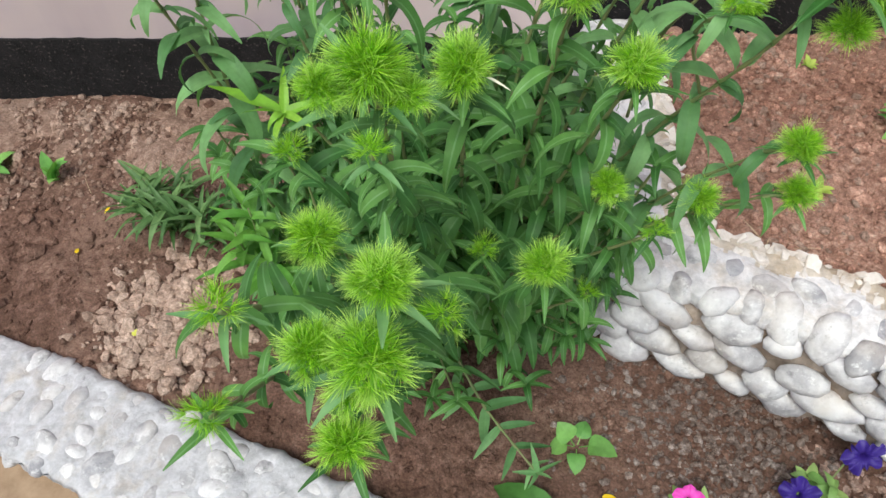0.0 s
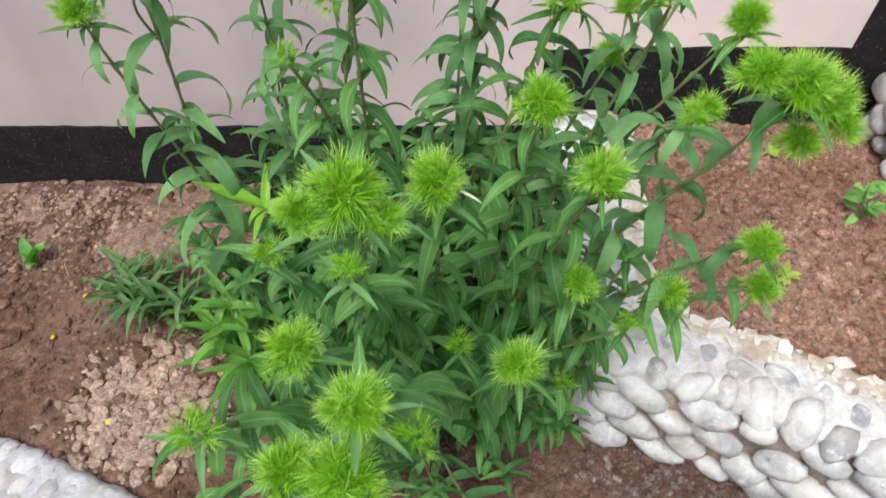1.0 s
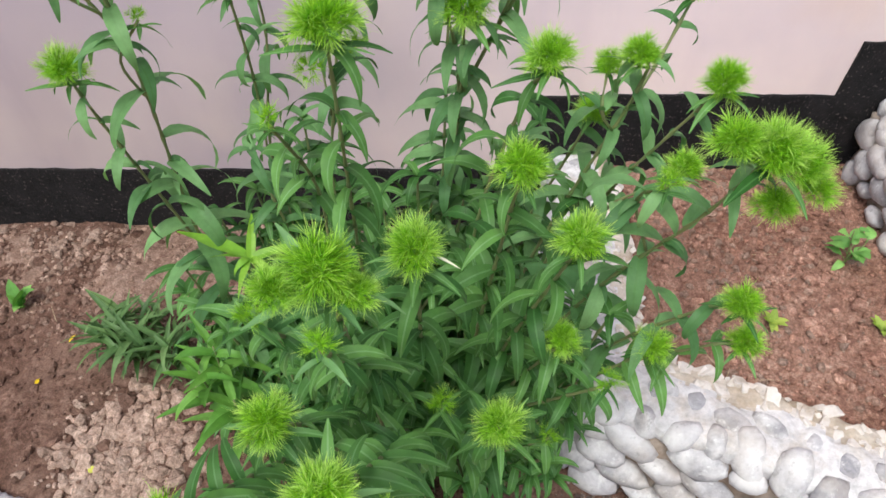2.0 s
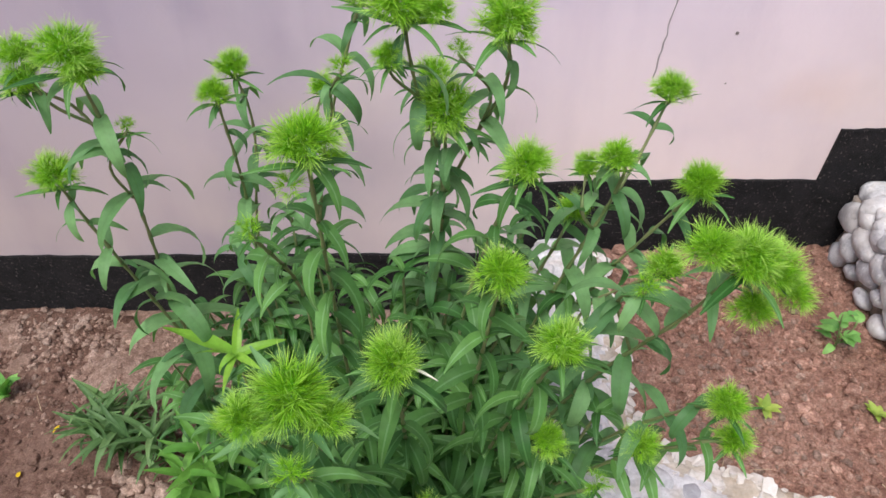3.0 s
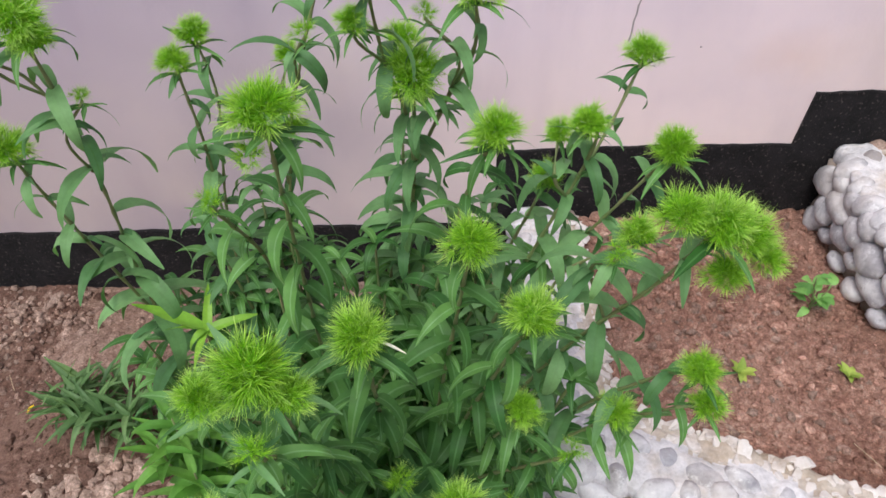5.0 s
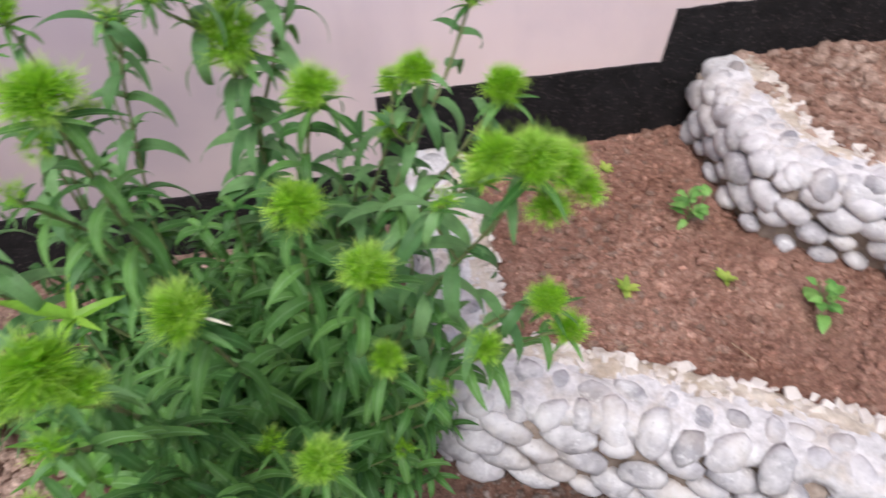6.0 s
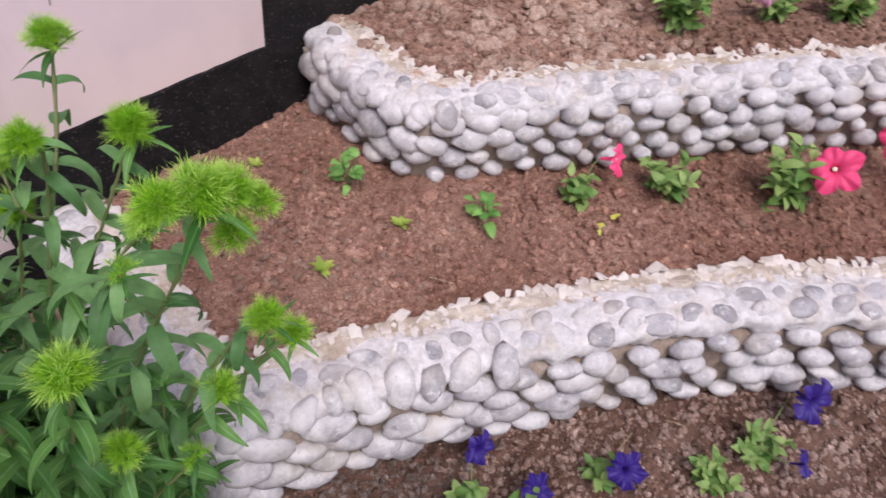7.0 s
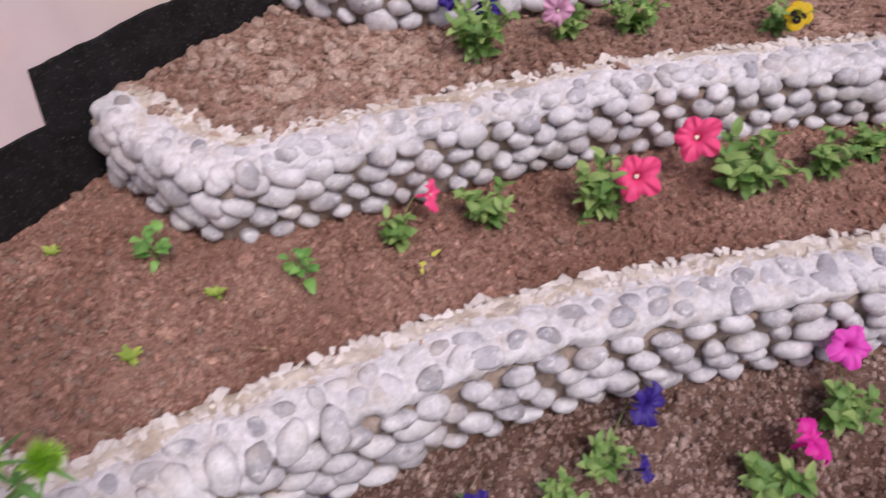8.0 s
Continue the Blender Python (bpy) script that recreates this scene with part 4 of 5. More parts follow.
def shoot(top, base, radius=0.0, size=0.096, bare=0.30, gap=0.050, small=False, via=(), thick=0.0026, young=False, flat=False):
    """One stalk of the clump from base through via to top, with crossed pairs of arching leaves and, where radius is given, a bristly head."""
    rng = PLANT_RNG
    top, base = Vector(top), Vector(base)
    # low and front stalks get the leaf with shade mixed into its green
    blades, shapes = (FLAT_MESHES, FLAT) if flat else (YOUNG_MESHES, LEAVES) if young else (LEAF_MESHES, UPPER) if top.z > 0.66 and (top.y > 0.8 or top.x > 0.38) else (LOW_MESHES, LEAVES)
    size *= 0.74 if base.z > 0.3 else 1.0
    if via:
        ctrl = [base] + [Vector(v) for v in via] + [top - Vector((0, 0, radius * 0.2))]
    else:
        side = Vector((top.x - base.x, top.y - base.y, 0))
        h = top.z - base.z
        mid = base + Vector((0, 0, h * 0.5)) + side * 0.36 + Vector((rng.uniform(-.02, .02), rng.uniform(-.02, .02), 0))
        ctrl = [base, mid, top - Vector((0, 0, radius * 0.2))]
    pts = [q for q, t, n in curve_3d(ctrl, 0.012)]
    n = len(pts) - 1
    tall = top.z > 0.74 and radius > 0
    every = max(2, round(gap * (0.82 if tall else 1.0) / 0.012))
    nodes = [i for i in range(1, n) if i % every == 0 and i > n * bare]
    bm = bmesh.new()
    tube(bm, pts, thick, 0.0015, 6, set(nodes))
    stalk = part("stem", bm, STEM, clump)
    az = rng.uniform(0, 3.14)
    for i in nodes:
        s = i / n
        t = (pts[i + 1] - pts[i - 1]).normalized()
        az += 1.57 + rng.uniform(-.35, .35)
        for half in (0, 3.1416):
            if rng.random() < 0.08:
                continue
            d = Vector((math.cos(az + half), math.sin(az + half), 0))
            d = (d - t * d.dot(t)).normalized() + t * rng.uniform(0.2, 0.95)
            ln = size * (1.05 - 0.50 * max(0, s - 0.5) / 0.5) * rng.uniform(0.75, 1.12)
            put_leaf(stalk, blades, shapes, leaf_pose(pts[i], d, ln, rng.uniform(-.4, .4)))
            if tall and rng.random() < 0.4:
                up = d.normalized() * rng.uniform(0.4, 0.8) + t + Vector((rng.uniform(-.3, .3), rng.uniform(-.3, .3), 0))
                put_leaf(stalk, blades, shapes, leaf_pose(pts[i], up, ln * rng.uniform(0.35, 0.55), rng.uniform(-.6, .6)))
    if not radius:
        for k in range(2 if young else 5):
            a = az + k * 2.4
            d = Vector((math.cos(a), math.sin(a), rng.uniform(0.5, 1.6)))
            put_leaf(stalk, blades, shapes, leaf_pose(pts[-1], d, size * rng.uniform(0.4, 0.7), rng.uniform(-.4, .4)))
    if radius:
        count = 4 if small else 6
        for k in range(count):
            a = az + k * 6.2832 / count + rng.uniform(-.3, .3)
            d = Vector((math.cos(a), math.sin(a), rng.uniform(0.0, 0.8)))
            put_leaf(stalk, BRACT_MESHES, BRACTS, leaf_pose(pts[-1] - Vector((0, 0, radius * 0.4)), d, radius * rng.uniform(1.1, 1.7)))
        head(top, radius, small)
    return pts


def head(at, radius, small=False):
    rng = PLANT_RNG
    e = Euler((rng.uniform(-.25, .25), rng.uniform(-.25, .25), rng.uniform(0, 6.3))).to_matrix().to_4x4()
    piece("flower_head", rng.choice(SMALL_HEADS if small else HEADS), clump, Matrix.Translation(at) @ e @ Matrix.Scale(0.93 * radius, 4) @ Matrix.Diagonal((1, 1, rng.uniform(0.85, 1.0), 1)))


def root(dx=0.0, dy=0.0):
    return CLUMP + Vector((dx + PLANT_RNG.uniform(-.03, .03), dy + PLANT_RNG.uniform(-.03, .03), -0.01))


# stalks that lean towards the path
shoot((0.190, 0.516, 0.918), root(0.0, -0.1), 0.030, size=0.064, bare=0.58, gap=0.024)
head((0.166, 0.502, 0.916), 0.018)
head((0.206, 0.512, 0.902), 0.019)
shoot((0.190, 0.486, 0.890), root(0.02, -0.08), 0.017, small=True, size=0.064, bare=0.58, gap=0.024)
shoot((0.206, 0.398, 0.905), root(0.03, -0.12), 0.021, size=0.064, bare=0.58, gap=0.024)
shoot((0.172, 0.386, 0.868), root(0.0, -0.12), 0.020, size=0.064, bare=0.58, gap=0.024)
shoot((0.200, 0.378, 0.878), root(0.02, -0.1), 0.025, size=0.064, bare=0.58, gap=0.024)
head((0.229, 0.398, 0.880), 0.017, True)
head((0.190, 0.374, 0.856), 0.018)
shoot((0.133, 0.395, 0.888), root(-0.05, -0.1), 0.019, small=True, size=0.064, bare=0.58, gap=0.024)
shoot((0.151, 0.479, 0.828), root(-0.02, -0.1), 0.023, size=0.064, bare=0.58, gap=0.024)
shoot((0.062, 0.425, 0.700), root(-0.08, -0.1), 0.028, small=True, size=0.064, bare=0.58, gap=0.024)
shoot((0.178, 0.372, 0.795), root(0.0, -0.1), 0.022, size=0.064, bare=0.58, gap=0.024)
shoot((0.232, 0.602, 0.845), root(0.05, -0.05), 0.029)
shoot((0.309, 0.700, 0.840), root(0.08, -0.05), 0.032)
shoot((0.355, 0.661, 0.797), root(0.1, -0.05), 0.029)
shoot((0.172, 0.695, 0.962), root(0.0, 0.0), 0.034)
head((0.186, 0.720, 0.930), 0.018, True)
head((0.160, 0.690, 0.930), 0.020, True)
shoot((0.295, 0.577, 0.663), root(0.08, -0.1), 0.029)
shoot((0.243, 0.628, 0.614), root(0.05, -0.1), 0.023, small=True)
shoot((0.359, 0.689, 0.635), root(0.1, -0.08), 0.024)
shoot((0.404, 0.662, 0.603), root(0.1, -0.08), 0.021, small=True)
shoot((0.361, 0.688, 0.455), root(0.1, -0.1), 0.021, small=True)
shoot((0.093, 0.619, 0.750), root(-0.03, -0.05), 0.023, small=True)
# stalks that lean over the terrace wall
shoot((0.461, 0.724, 0.578), root(0.12, -0.05), 0.028)
shoot((0.517, 0.689, 0.690), root(0.12, -0.03), 0.026, via=((0.41, 0.80, 0.44), (0.49, 0.72, 0.64)))
shoot((0.557, 0.728, 0.583), root(0.12, -0.03), 0.026, via=((0.42, 0.80, 0.40), (0.515, 0.74, 0.555)))
shoot((0.492, 0.690, 0.862), root(0.11, -0.02), 0.034, via=((0.36, 0.82, 0.45), (0.415, 0.78, 0.617), (0.471, 0.73, 0.756)))
head((0.463, 0.690, 0.870), 0.030)
head((0.516, 0.692, 0.846), 0.030)
head((0.509, 0.690, 0.808), 0.026)
head((0.538, 0.694, 0.820), 0.022)
shoot((0.421, 0.690, 0.830), (0.44, 0.755, 0.69), 0.018, small=True, thick=0.0017)
shoot((0.482, 0.825, 0.735), (0.40, 0.84, 0.58), 0.028, thick=0.0019)
shoot((0.506, 0.847, 0.820), root(0.11, 0.02), 0.030, via=((0.34, 0.90, 0.45), (0.423, 0.88, 0.651), (0.463, 0.87, 0.726)))
shoot((0.423, 0.844, 0.852), root(0.09, 0.02), 0.026, via=((0.34, 0.90, 0.50), (0.429, 0.86, 0.80)))
shoot((0.403, 0.880, 0.820), (0.415, 0.865, 0.75), 0.020, thick=0.0017)
shoot((0.497, 0.960, 0.860), (0.41, 0.90, 0.70), 0.027, via=((0.46, 0.93, 0.78),), thick=0.0019)
shoot((0.333, 0.778, 0.888), root(0.07, 0.0), 0.029, via=((0.27, 0.88, 0.55), (0.313, 0.84, 0.783)))
shoot((0.398, 0.893, 0.758), root(0.09, 0.03), 0.024)
# tall stalks at the back, by the house wall
shoot((0.264, 0.880, 0.884), root(0.04, 0.04), 0.038, via=((0.23, 0.95, 0.50), (0.256, 0.93, 0.719)))
shoot((0.247, 1.018, 0.850), root(0.05, 0.07), 0.029)
shoot((0.230, 0.850, 0.998), root(0.05, 0.04), 0.036, via=((0.24, 0.95, 0.55), (0.257, 0.92, 0.78), (0.238, 0.88, 0.903)))
head((0.257, 0.850, 0.990), 0.022)
shoot((0.217, 0.845, 0.953), (0.24, 0.882, 0.895), 0.019, bare=0.5, thick=0.0016)
shoot((0.318, 0.850, 0.982), (0.262, 0.925, 0.76), 0.036, via=((0.295, 0.90, 0.848), (0.320, 0.88, 0.912)), thick=0.0021)
head((0.333, 0.850, 0.966), 0.020, True)
shoot((0.277, 0.850, 0.955), (0.295, 0.90, 0.85), 0.018, small=True, bare=0.6, thick=0.0015)
shoot((0.184, 0.950, 0.968), root(-0.05, 0.06), 0.022, via=((0.075, 1.0, 0.45), (0.112, 0.99, 0.733), (0.141, 0.97, 0.842)))
shoot((0.172, 0.875, 0.930), (0.14, 0.965, 0.83), 0.020, small=True, bare=0.5, thick=0.0016)
shoot((0.117, 1.040, 0.827), (0.10, 0.995, 0.68), 0.022, bare=0.5, thick=0.0016)
shoot((0.029, 1.006, 0.871), root(-0.13, 0.05), 0.026, via=((0.01, 1.0, 0.40), (0.013, 1.0, 0.621), (0.039, 1.0, 0.791)))
shoot((0.035, 0.919, 0.884), (0.012, 0.99, 0.62), 0.024, via=((0.030, 0.95, 0.76),), thick=0.0018)
shoot((0.116, 0.706, 0.878), (0.12, 0.80, 0.62), 0.018, small=True, thick=0.0016)
shoot((-0.052, 0.840, 0.964), root(-0.2, -0.02), 0.036, via=((-0.075, 0.94, 0.35), (-0.08, 0.92, 0.569), (-0.065, 0.89, 0.771), (-0.055, 0.86, 0.891)), size=0.110)
shoot((-0.098, 0.850, 0.957), (-0.058, 0.866, 0.875), 0.026, bare=0.5, thick=0.0016)
shoot((-0.102, 0.842, 0.936), (-0.060, 0.868, 0.860), 0.022, bare=0.6, thick=0.0016)
head((-0.040, 0.838, 0.948), 0.026)
shoot((-0.115, 0.850, 0.834), (-0.08, 0.93, 0.50), 0.030, via=((-0.111, 0.88, 0.726),), thick=0.0019)
shoot((-0.028, 0.850, 0.886), (-0.067, 0.888, 0.78), 0.017, small=True, bare=0.6, thick=0.0015)
# a fresh yellow-green tip and a shoot that sprawls over the soil
lime = shoot((0.002, 0.866, 0.560), root(-0.16, -0.04), size=0.06, bare=0.93, gap=0.024, young=True)
for d, length in (((-0.93, 0.36, 0.22), 0.105), ((-0.75, 0.20, 0.05), 0.060), ((0.02, 0.75, 0.8), 0.058), ((0.9, 0.3, 0.25), 0.062), ((-0.1, -0.8, 0.1), 0.060), ((0.55, -0.5, 0.3), 0.050)):
    piece("leaf", LIME_MESHES[len(LIME_MESHES) * (length < 0.07) // 2], clump, leaf_pose(lime[-1], d, length, 0.3))
shoot((0.325, 0.610, 0.075), (0.19, 0.80, 0.11), size=0.075, bare=0.1, gap=0.036, via=((0.238, 0.720, 0.085), (0.283, 0.660, 0.080)), flat=True)

# leafy side shoots low on the outer stalk
for side_top in ((-0.145, 0.970, 0.430), (-0.115, 0.930, 0.390), (-0.165, 0.985, 0.360)):
    shoot(side_top, root(-0.2, 0.0), size=0.100, bare=0.5, gap=0.045)

# leafy stalks without flowers between the tall ones
for k in range(22):
    x, y = PLANT_RNG.uniform(0.02, 0.40), PLANT_RNG.uniform(0.88, 1.06)
    shoot((x, y, PLANT_RNG.uniform(0.50, 0.70)), (x * 0.6 + 0.06, y * 0.5 + 0.48, -0.01), size=0.094, bare=0.45, gap=0.038)

# low leafy shoots that fill the foot of the clump
for k in range(138):
    a, r = PLANT_RNG.uniform(0, 6.283), math.sqrt(PLANT_RNG.random())
    x, y = 0.15 + 0.31 * r * math.cos(a), 0.87 + 0.20 * r * math.sin(a)
    if x < 0.0 and y < 0.93:
        continue
    shoot((x, y, PLANT_RNG.uniform(0.16, 0.64) * (1.05 - 0.5 * r * r)), root(PLANT_RNG.uniform(-.14, .12), PLANT_RNG.uniform(-.1, .06)), size=0.086, bare=0.40, gap=0.031)
for k in range(45):
    x, y = PLANT_RNG.uniform(-0.18, 0.04), PLANT_RNG.uniform(0.91, 1.05)
    shoot((x, y, PLANT_RNG.uniform(0.10, 0.36)), (x * 0.6 - 0.02, y * 0.5 + 0.48, -0.01), size=0.084, bare=0.30, gap=0.030)
for k in range(26):
    x, y = PLANT_RNG.uniform(-0.10, 0.16), PLANT_RNG.uniform(0.88, 1.02)
    shoot((x, y, PLANT_RNG.uniform(0.34, 0.60)), (x * 0.7 + 0.03, y * 0.5 + 0.48, -0.01), size=0.088, bare=0.4, gap=0.036)
for k in range(11):
    x, y = PLANT_RNG.uniform(0.30, 0.45), PLANT_RNG.uniform(0.70, 0.96)
    shoot((x, y, PLANT_RNG.uniform(0.30, 0.62) - 0.35 * max(0.0, x - 0.42)), (x * 0.45 + 0.14, y * 0.5 + 0.46, 0.02), size=0.082, bare=0.5, gap=0.034)
for k in range(34):
    x, y = PLANT_RNG.uniform(0.10, 0.40), PLANT_RNG.uniform(0.92, 1.10)
    shoot((x, y, PLANT_RNG.uniform(0.30, 0.56)), (x * 0.7 + 0.05, y * 0.5 + 0.48, -0.01), size=0.086, bare=0.4, gap=0.036)
foliage = new("foliage", leaf_mesh("foliage", (loose_verts, loose_faces), LEAF_LOW_SHADED, LEAF_RIB))
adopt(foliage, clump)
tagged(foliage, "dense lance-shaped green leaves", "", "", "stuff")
loose_verts, loose_faces = [], []


def blade_tuft(name, at, count, size, meshes, label, category, spread=1.0, lift=0.3, group="", seed=1):
    """A low rosette of leaves from one crown."""
    rng = random.Random(seed)
    ob = thing(name, at, label, category, group)
    for k in range(count):
        a = k * 2.4 + rng.uniform(-.3, .3)
        s = (k + 0.5) / count
        d = Vector((math.cos(a) * spread, math.sin(a) * spread, lift + 1.4 * (1 - s) * rng.uniform(0.4, 1.0)))
        piece("leaf", rng.choice(meshes), ob, leaf_pose(Vector(at) + Vector((d.x, d.y, 0)) * size * 0.08 + Vector((0, 0, 0.004 + 0.03 * rng.random() * size * 8)), d, size * rng.uniform(0.6, 1.15), rng.uniform(-.3, .3)))
    return ob


def on(x, y, bed):
    return (x, y, soil_z(x, y, bed))


rosette = thing("leaf_rosette", on(-0.395, 1.13, 0), "low tuft of narrow grey-green leaves in the soil", "plant")
for k in range(17):
    rng = random.Random(50 + k)
    foot = Vector(on(-0.375 + rng.uniform(-.085, .085), 1.125 + rng.uniform(-.06, .05), 0))
    for i in range(10):
        a = i * 2.4 + rng.uniform(-.5, .5)
        d = Vector((math.cos(a), math.sin(a), rng.uniform(0.4, 2.6)))
        piece("leaf", rng.choice(GRASSY_MESHES), rosette, leaf_pose(foot + Vector((0, 0, rng.uniform(0.01, 0.09))), d, rng.uniform(0.055, 0.105), rng.uniform(-.6, .6)))
young = thing("young_shoot", on(-0.10, 0.885, 0), "fresh light-green shoots beside the leafy clump", "plant")
for k, top in enumerate(((-0.116, 0.850, 0.345), (-0.075, 0.838, 0.29), (-0.095, 0.875, 0.37))):
    rng = random.Random(80 + k)
    foot = Vector(on(-0.10 + rng.uniform(-.02, .03), 0.885 + rng.uniform(-.03, .03), 0))
    tip = Vector(top)
    pts = bezier(foot, foot + Vector((0, 0, 0.05)), tip - Vector((0, 0, 0.05)), tip, 10)
    bm = bmesh.new()
    tube(bm, pts, 0.002, 0.0015, 5)
    part("stem", bm, STEM, young)
    for i in range(15):
        a = i * 2.4 + rng.uniform(-.4, .4)
        d = Vector((math.cos(a), math.sin(a), rng.uniform(0.0, 0.7) + 0.07 * i))
        piece("leaf", rng.choice(YOUNG_NARROW), young, leaf_pose(pts[6 + i * 4 // 14], d, rng.uniform(0.085, 0.125) * (1.0 - 0.025 * i), rng.uniform(-.4, .4)))
blade_tuft("seedling", on(-0.697, 1.245, 0), 6, 0.060, SEED_MESHES, "small bright-green seedling in bare soil", "seedling", 0.22, 1.1, "seedlings", 5)
blade_tuft("seedling", on(-0.85, 1.27, 0), 7, 0.06, SEED_MESHES, "small broad-leaved green seedling in bare soil", "seedling", 0.8, 0.4, "seedlings", 6)
blade_tuft("broad_leaf", on(0.365, 0.545, 0), 2, 0.14, [mesh_from("leaf", v, f, LEAF_LOW_SHADED) for v, f in OVAL], "broad dark-green leaf lying on the soil", "leaf", 1.0, 0.1, "", 8)
blade_tuft("weed", on(0.395, 0.680, 0), 5, 0.058, [mesh_from("leaf", v, f, LEAF_SEED) for v, f in ROUND], "round-leaved bright green weed in dark soil", "plant", 1.0, 0.25, "", 7)


# ---- bedding flowers ----
def petunia_mesh(mat, lobes=5, ruffle=0.08, seed=1):
    """A funnel that opens into five joined, notched and ruffled lobes; radius 1, axis +Z."""
    rng = random.Random(seed)
    bm = bmesh.new()
    rings, seg = [], 60
    swell = [rng.uniform(0.88, 1.12) for k in range(lobes)]
    lift = [rng.uniform(-0.12, 0.12) for k in range(lobes)]
    for r, z in ((0.08, -1.0), (0.10, -0.6), (0.13, -0.3), (0.22, -0.10), (0.42, 0.03), (0.62, 0.07), (0.82, 0.05), (1.0, -0.04)):
        ring = []
        for k in range(seg):
            a = 6.2832 * k / seg
            u = (k * lobes / seg) % 1.0
            n = int(k * lobes / seg)
            edge = max(0.0, r - 0.35) / 0.65
            gap = 1 - 0.27 * edge * (abs(2 * u - 1) ** 1.5)
            w = math.sin(math.pi * u) ** 0.5
            rr = r * gap * (1 + (swell[n] - 1) * edge * w)
            zz = z + edge * (lift[n] * w + ruffle * math.sin(u * 12.6 + n * 2.1) + 0.5 * ruffle * math.sin(a * 17 + seed)) - 0.10 * edge * abs(2 * u - 1) ** 2
            ring.append(bm.verts.new((rr * math.cos(a), rr * math.sin(a), zz)))
        rings.append(ring)
    for a, b in zip(rings, rings[1:]):
        for k in range(seg):
            bm.faces.new((a[k], a[(k + 1) % seg], b[(k + 1) % seg], b[k]))
    return mesh_of("petals", bm, mat)


def throat_mesh():
    bm = bmesh.new()
    bmesh.ops.create_icosphere(bm, subdivisions=2, radius=1.0)
    for v in bm.verts:
        v.co.z *= 0.4
    return mesh_of("throat", bm, CREAM)


BLOOM = {"pink": petunia_mesh(PETAL_PINK, 5, 0.12, 2), "magenta": petunia_mesh(PETAL_MAGENTA, 5, 0.16, 3), "orchid": petunia_mesh(PETAL_ORCHID, 5, 0.12), "violet": petunia_mesh(PETAL_VIOLET, 5, 0.22, 5), "rose": petunia_mesh(PETAL_ROSE, 5, 0.14)}
THROAT = throat_mesh()


def bloom(plant, kind, at, facing, radius, squash=1.0):
    radius *= 0.95 if kind == "violet" else 1.0
    z = Vector(facing).normalized()
    x = z.orthogonal().normalized()
    m = Matrix((x, z.cross(x), z)).transposed().to_4x4()
    m.translation = at
    ob = piece("petals", BLOOM[kind], plant, m @ Matrix.Diagonal((radius, radius * squash, radius, 1)))
    if kind in ("pink", "rose"):
        piece("throat", THROAT, ob, m @ Matrix.Translation((0, 0, -0.1 * radius)) @ Matrix.Scale(radius * 0.10, 4))
    bm = bmesh.new()
    foot = Vector(WORLD[plant.name].translation) + Vector((0, 0, 0.02))
    end = Vector(at) - z * radius * 0.95
    tube(bm, bezier(foot, foot + Vector((0, 0, 0.02)), end - z * 0.02, end, 8), 0.0016, 0.0013, 5)
    part("flower_stalk", bm, STEM, plant)


def bedding_plant(at, height, spread, leaves, size, meshes, label, seed, group="bedding plants"):
    """A small bushy plant: a few stalks, each with oval leaves all along."""
    rng = random.Random(seed)
    ob = thing("bedding_plant", at, label, "plant", group)
    base = Vector(at)
    leaves = int(leaves * 1.7)
    stalks = max(3, leaves // 11)
    for k in range(stalks):
        a = 6.283 * k / stalks + rng.uniform(-.5, .5)
        tip = base + Vector((math.cos(a) * spread * rng.uniform(.3, 1), math.sin(a) * spread * rng.uniform(.3, 1), height * rng.uniform(.6, 1.05)))
        pts = bezier(base - Vector((0, 0, .004)), base + Vector((0, 0, height * .4)), tip - Vector((0, 0, height * .3)), tip, 8)
        bm = bmesh.new()
        tube(bm, pts, 0.0017, 0.001, 5)
        stalk = part("stem", bm, STEM, ob)
        per = leaves // stalks
        for j in range(per):
            s = (j + 1) / per
            p = pts[min(8, int(s * 8))]
            b = j * 2.4 + a
            d = Vector((math.cos(b), math.sin(b), rng.uniform(0.2, 0.9) + s * 0.5))
            piece("leaf", rng.choice(meshes), stalk, leaf_pose(p, d, 1.05 * size * rng.uniform(.7, 1.2) * (1.15 - .4 * s), rng.uniform(-.4, .4)))
    return ob


# second terrace, from the house wall outwards
bedding_plant(on(0.970, 1.205, 1), 0.080, 0.030, 10, 0.043, STALKED_MESHES, "young green seedling with pale oval leaves", 11)
bedding_plant(on(1.10, 0.945, 1), 0.065, 0.028, 10, 0.040, STALKED_MESHES, "young green seedling with pale oval leaves", 12)
blade_tuft("seedling", on(0.785, 1.045, 1), 9, 0.027, SPROUT_MESHES, "tiny yellow-green sprout in red soil", "seedling", 0.7, 0.6, "seedlings", 13)
blade_tuft("seedling", on(0.975, 1.045, 1), 10, 0.027, SPROUT_MESHES, "tiny yellow-green sprout in red soil", "seedling", 0.8, 0.5, "seedlings", 14)
blade_tuft("seedling", on(0.86, 1.38, 1), 7, 0.020, SPROUT_MESHES, "tiny yellow-green sprout in red soil", "seedling", 0.8, 0.5, "seedlings", 15)
p = bedding_plant(on(1.285, 0.86, 1), 0.08, 0.03, 20, 0.04, BED_MESHES, "small petunia with one drooping hot-pink bloom", 16)
bloom(p, "pink", (1.375, 0.845, 0.275), (0.2, -0.75, 0.35), 0.038, 0.6)
bedding_plant(on(1.45, 0.76, 1), 0.080, 0.06, 36, 0.044, BED_MESHES, "small bushy petunia with no bloom", 17)
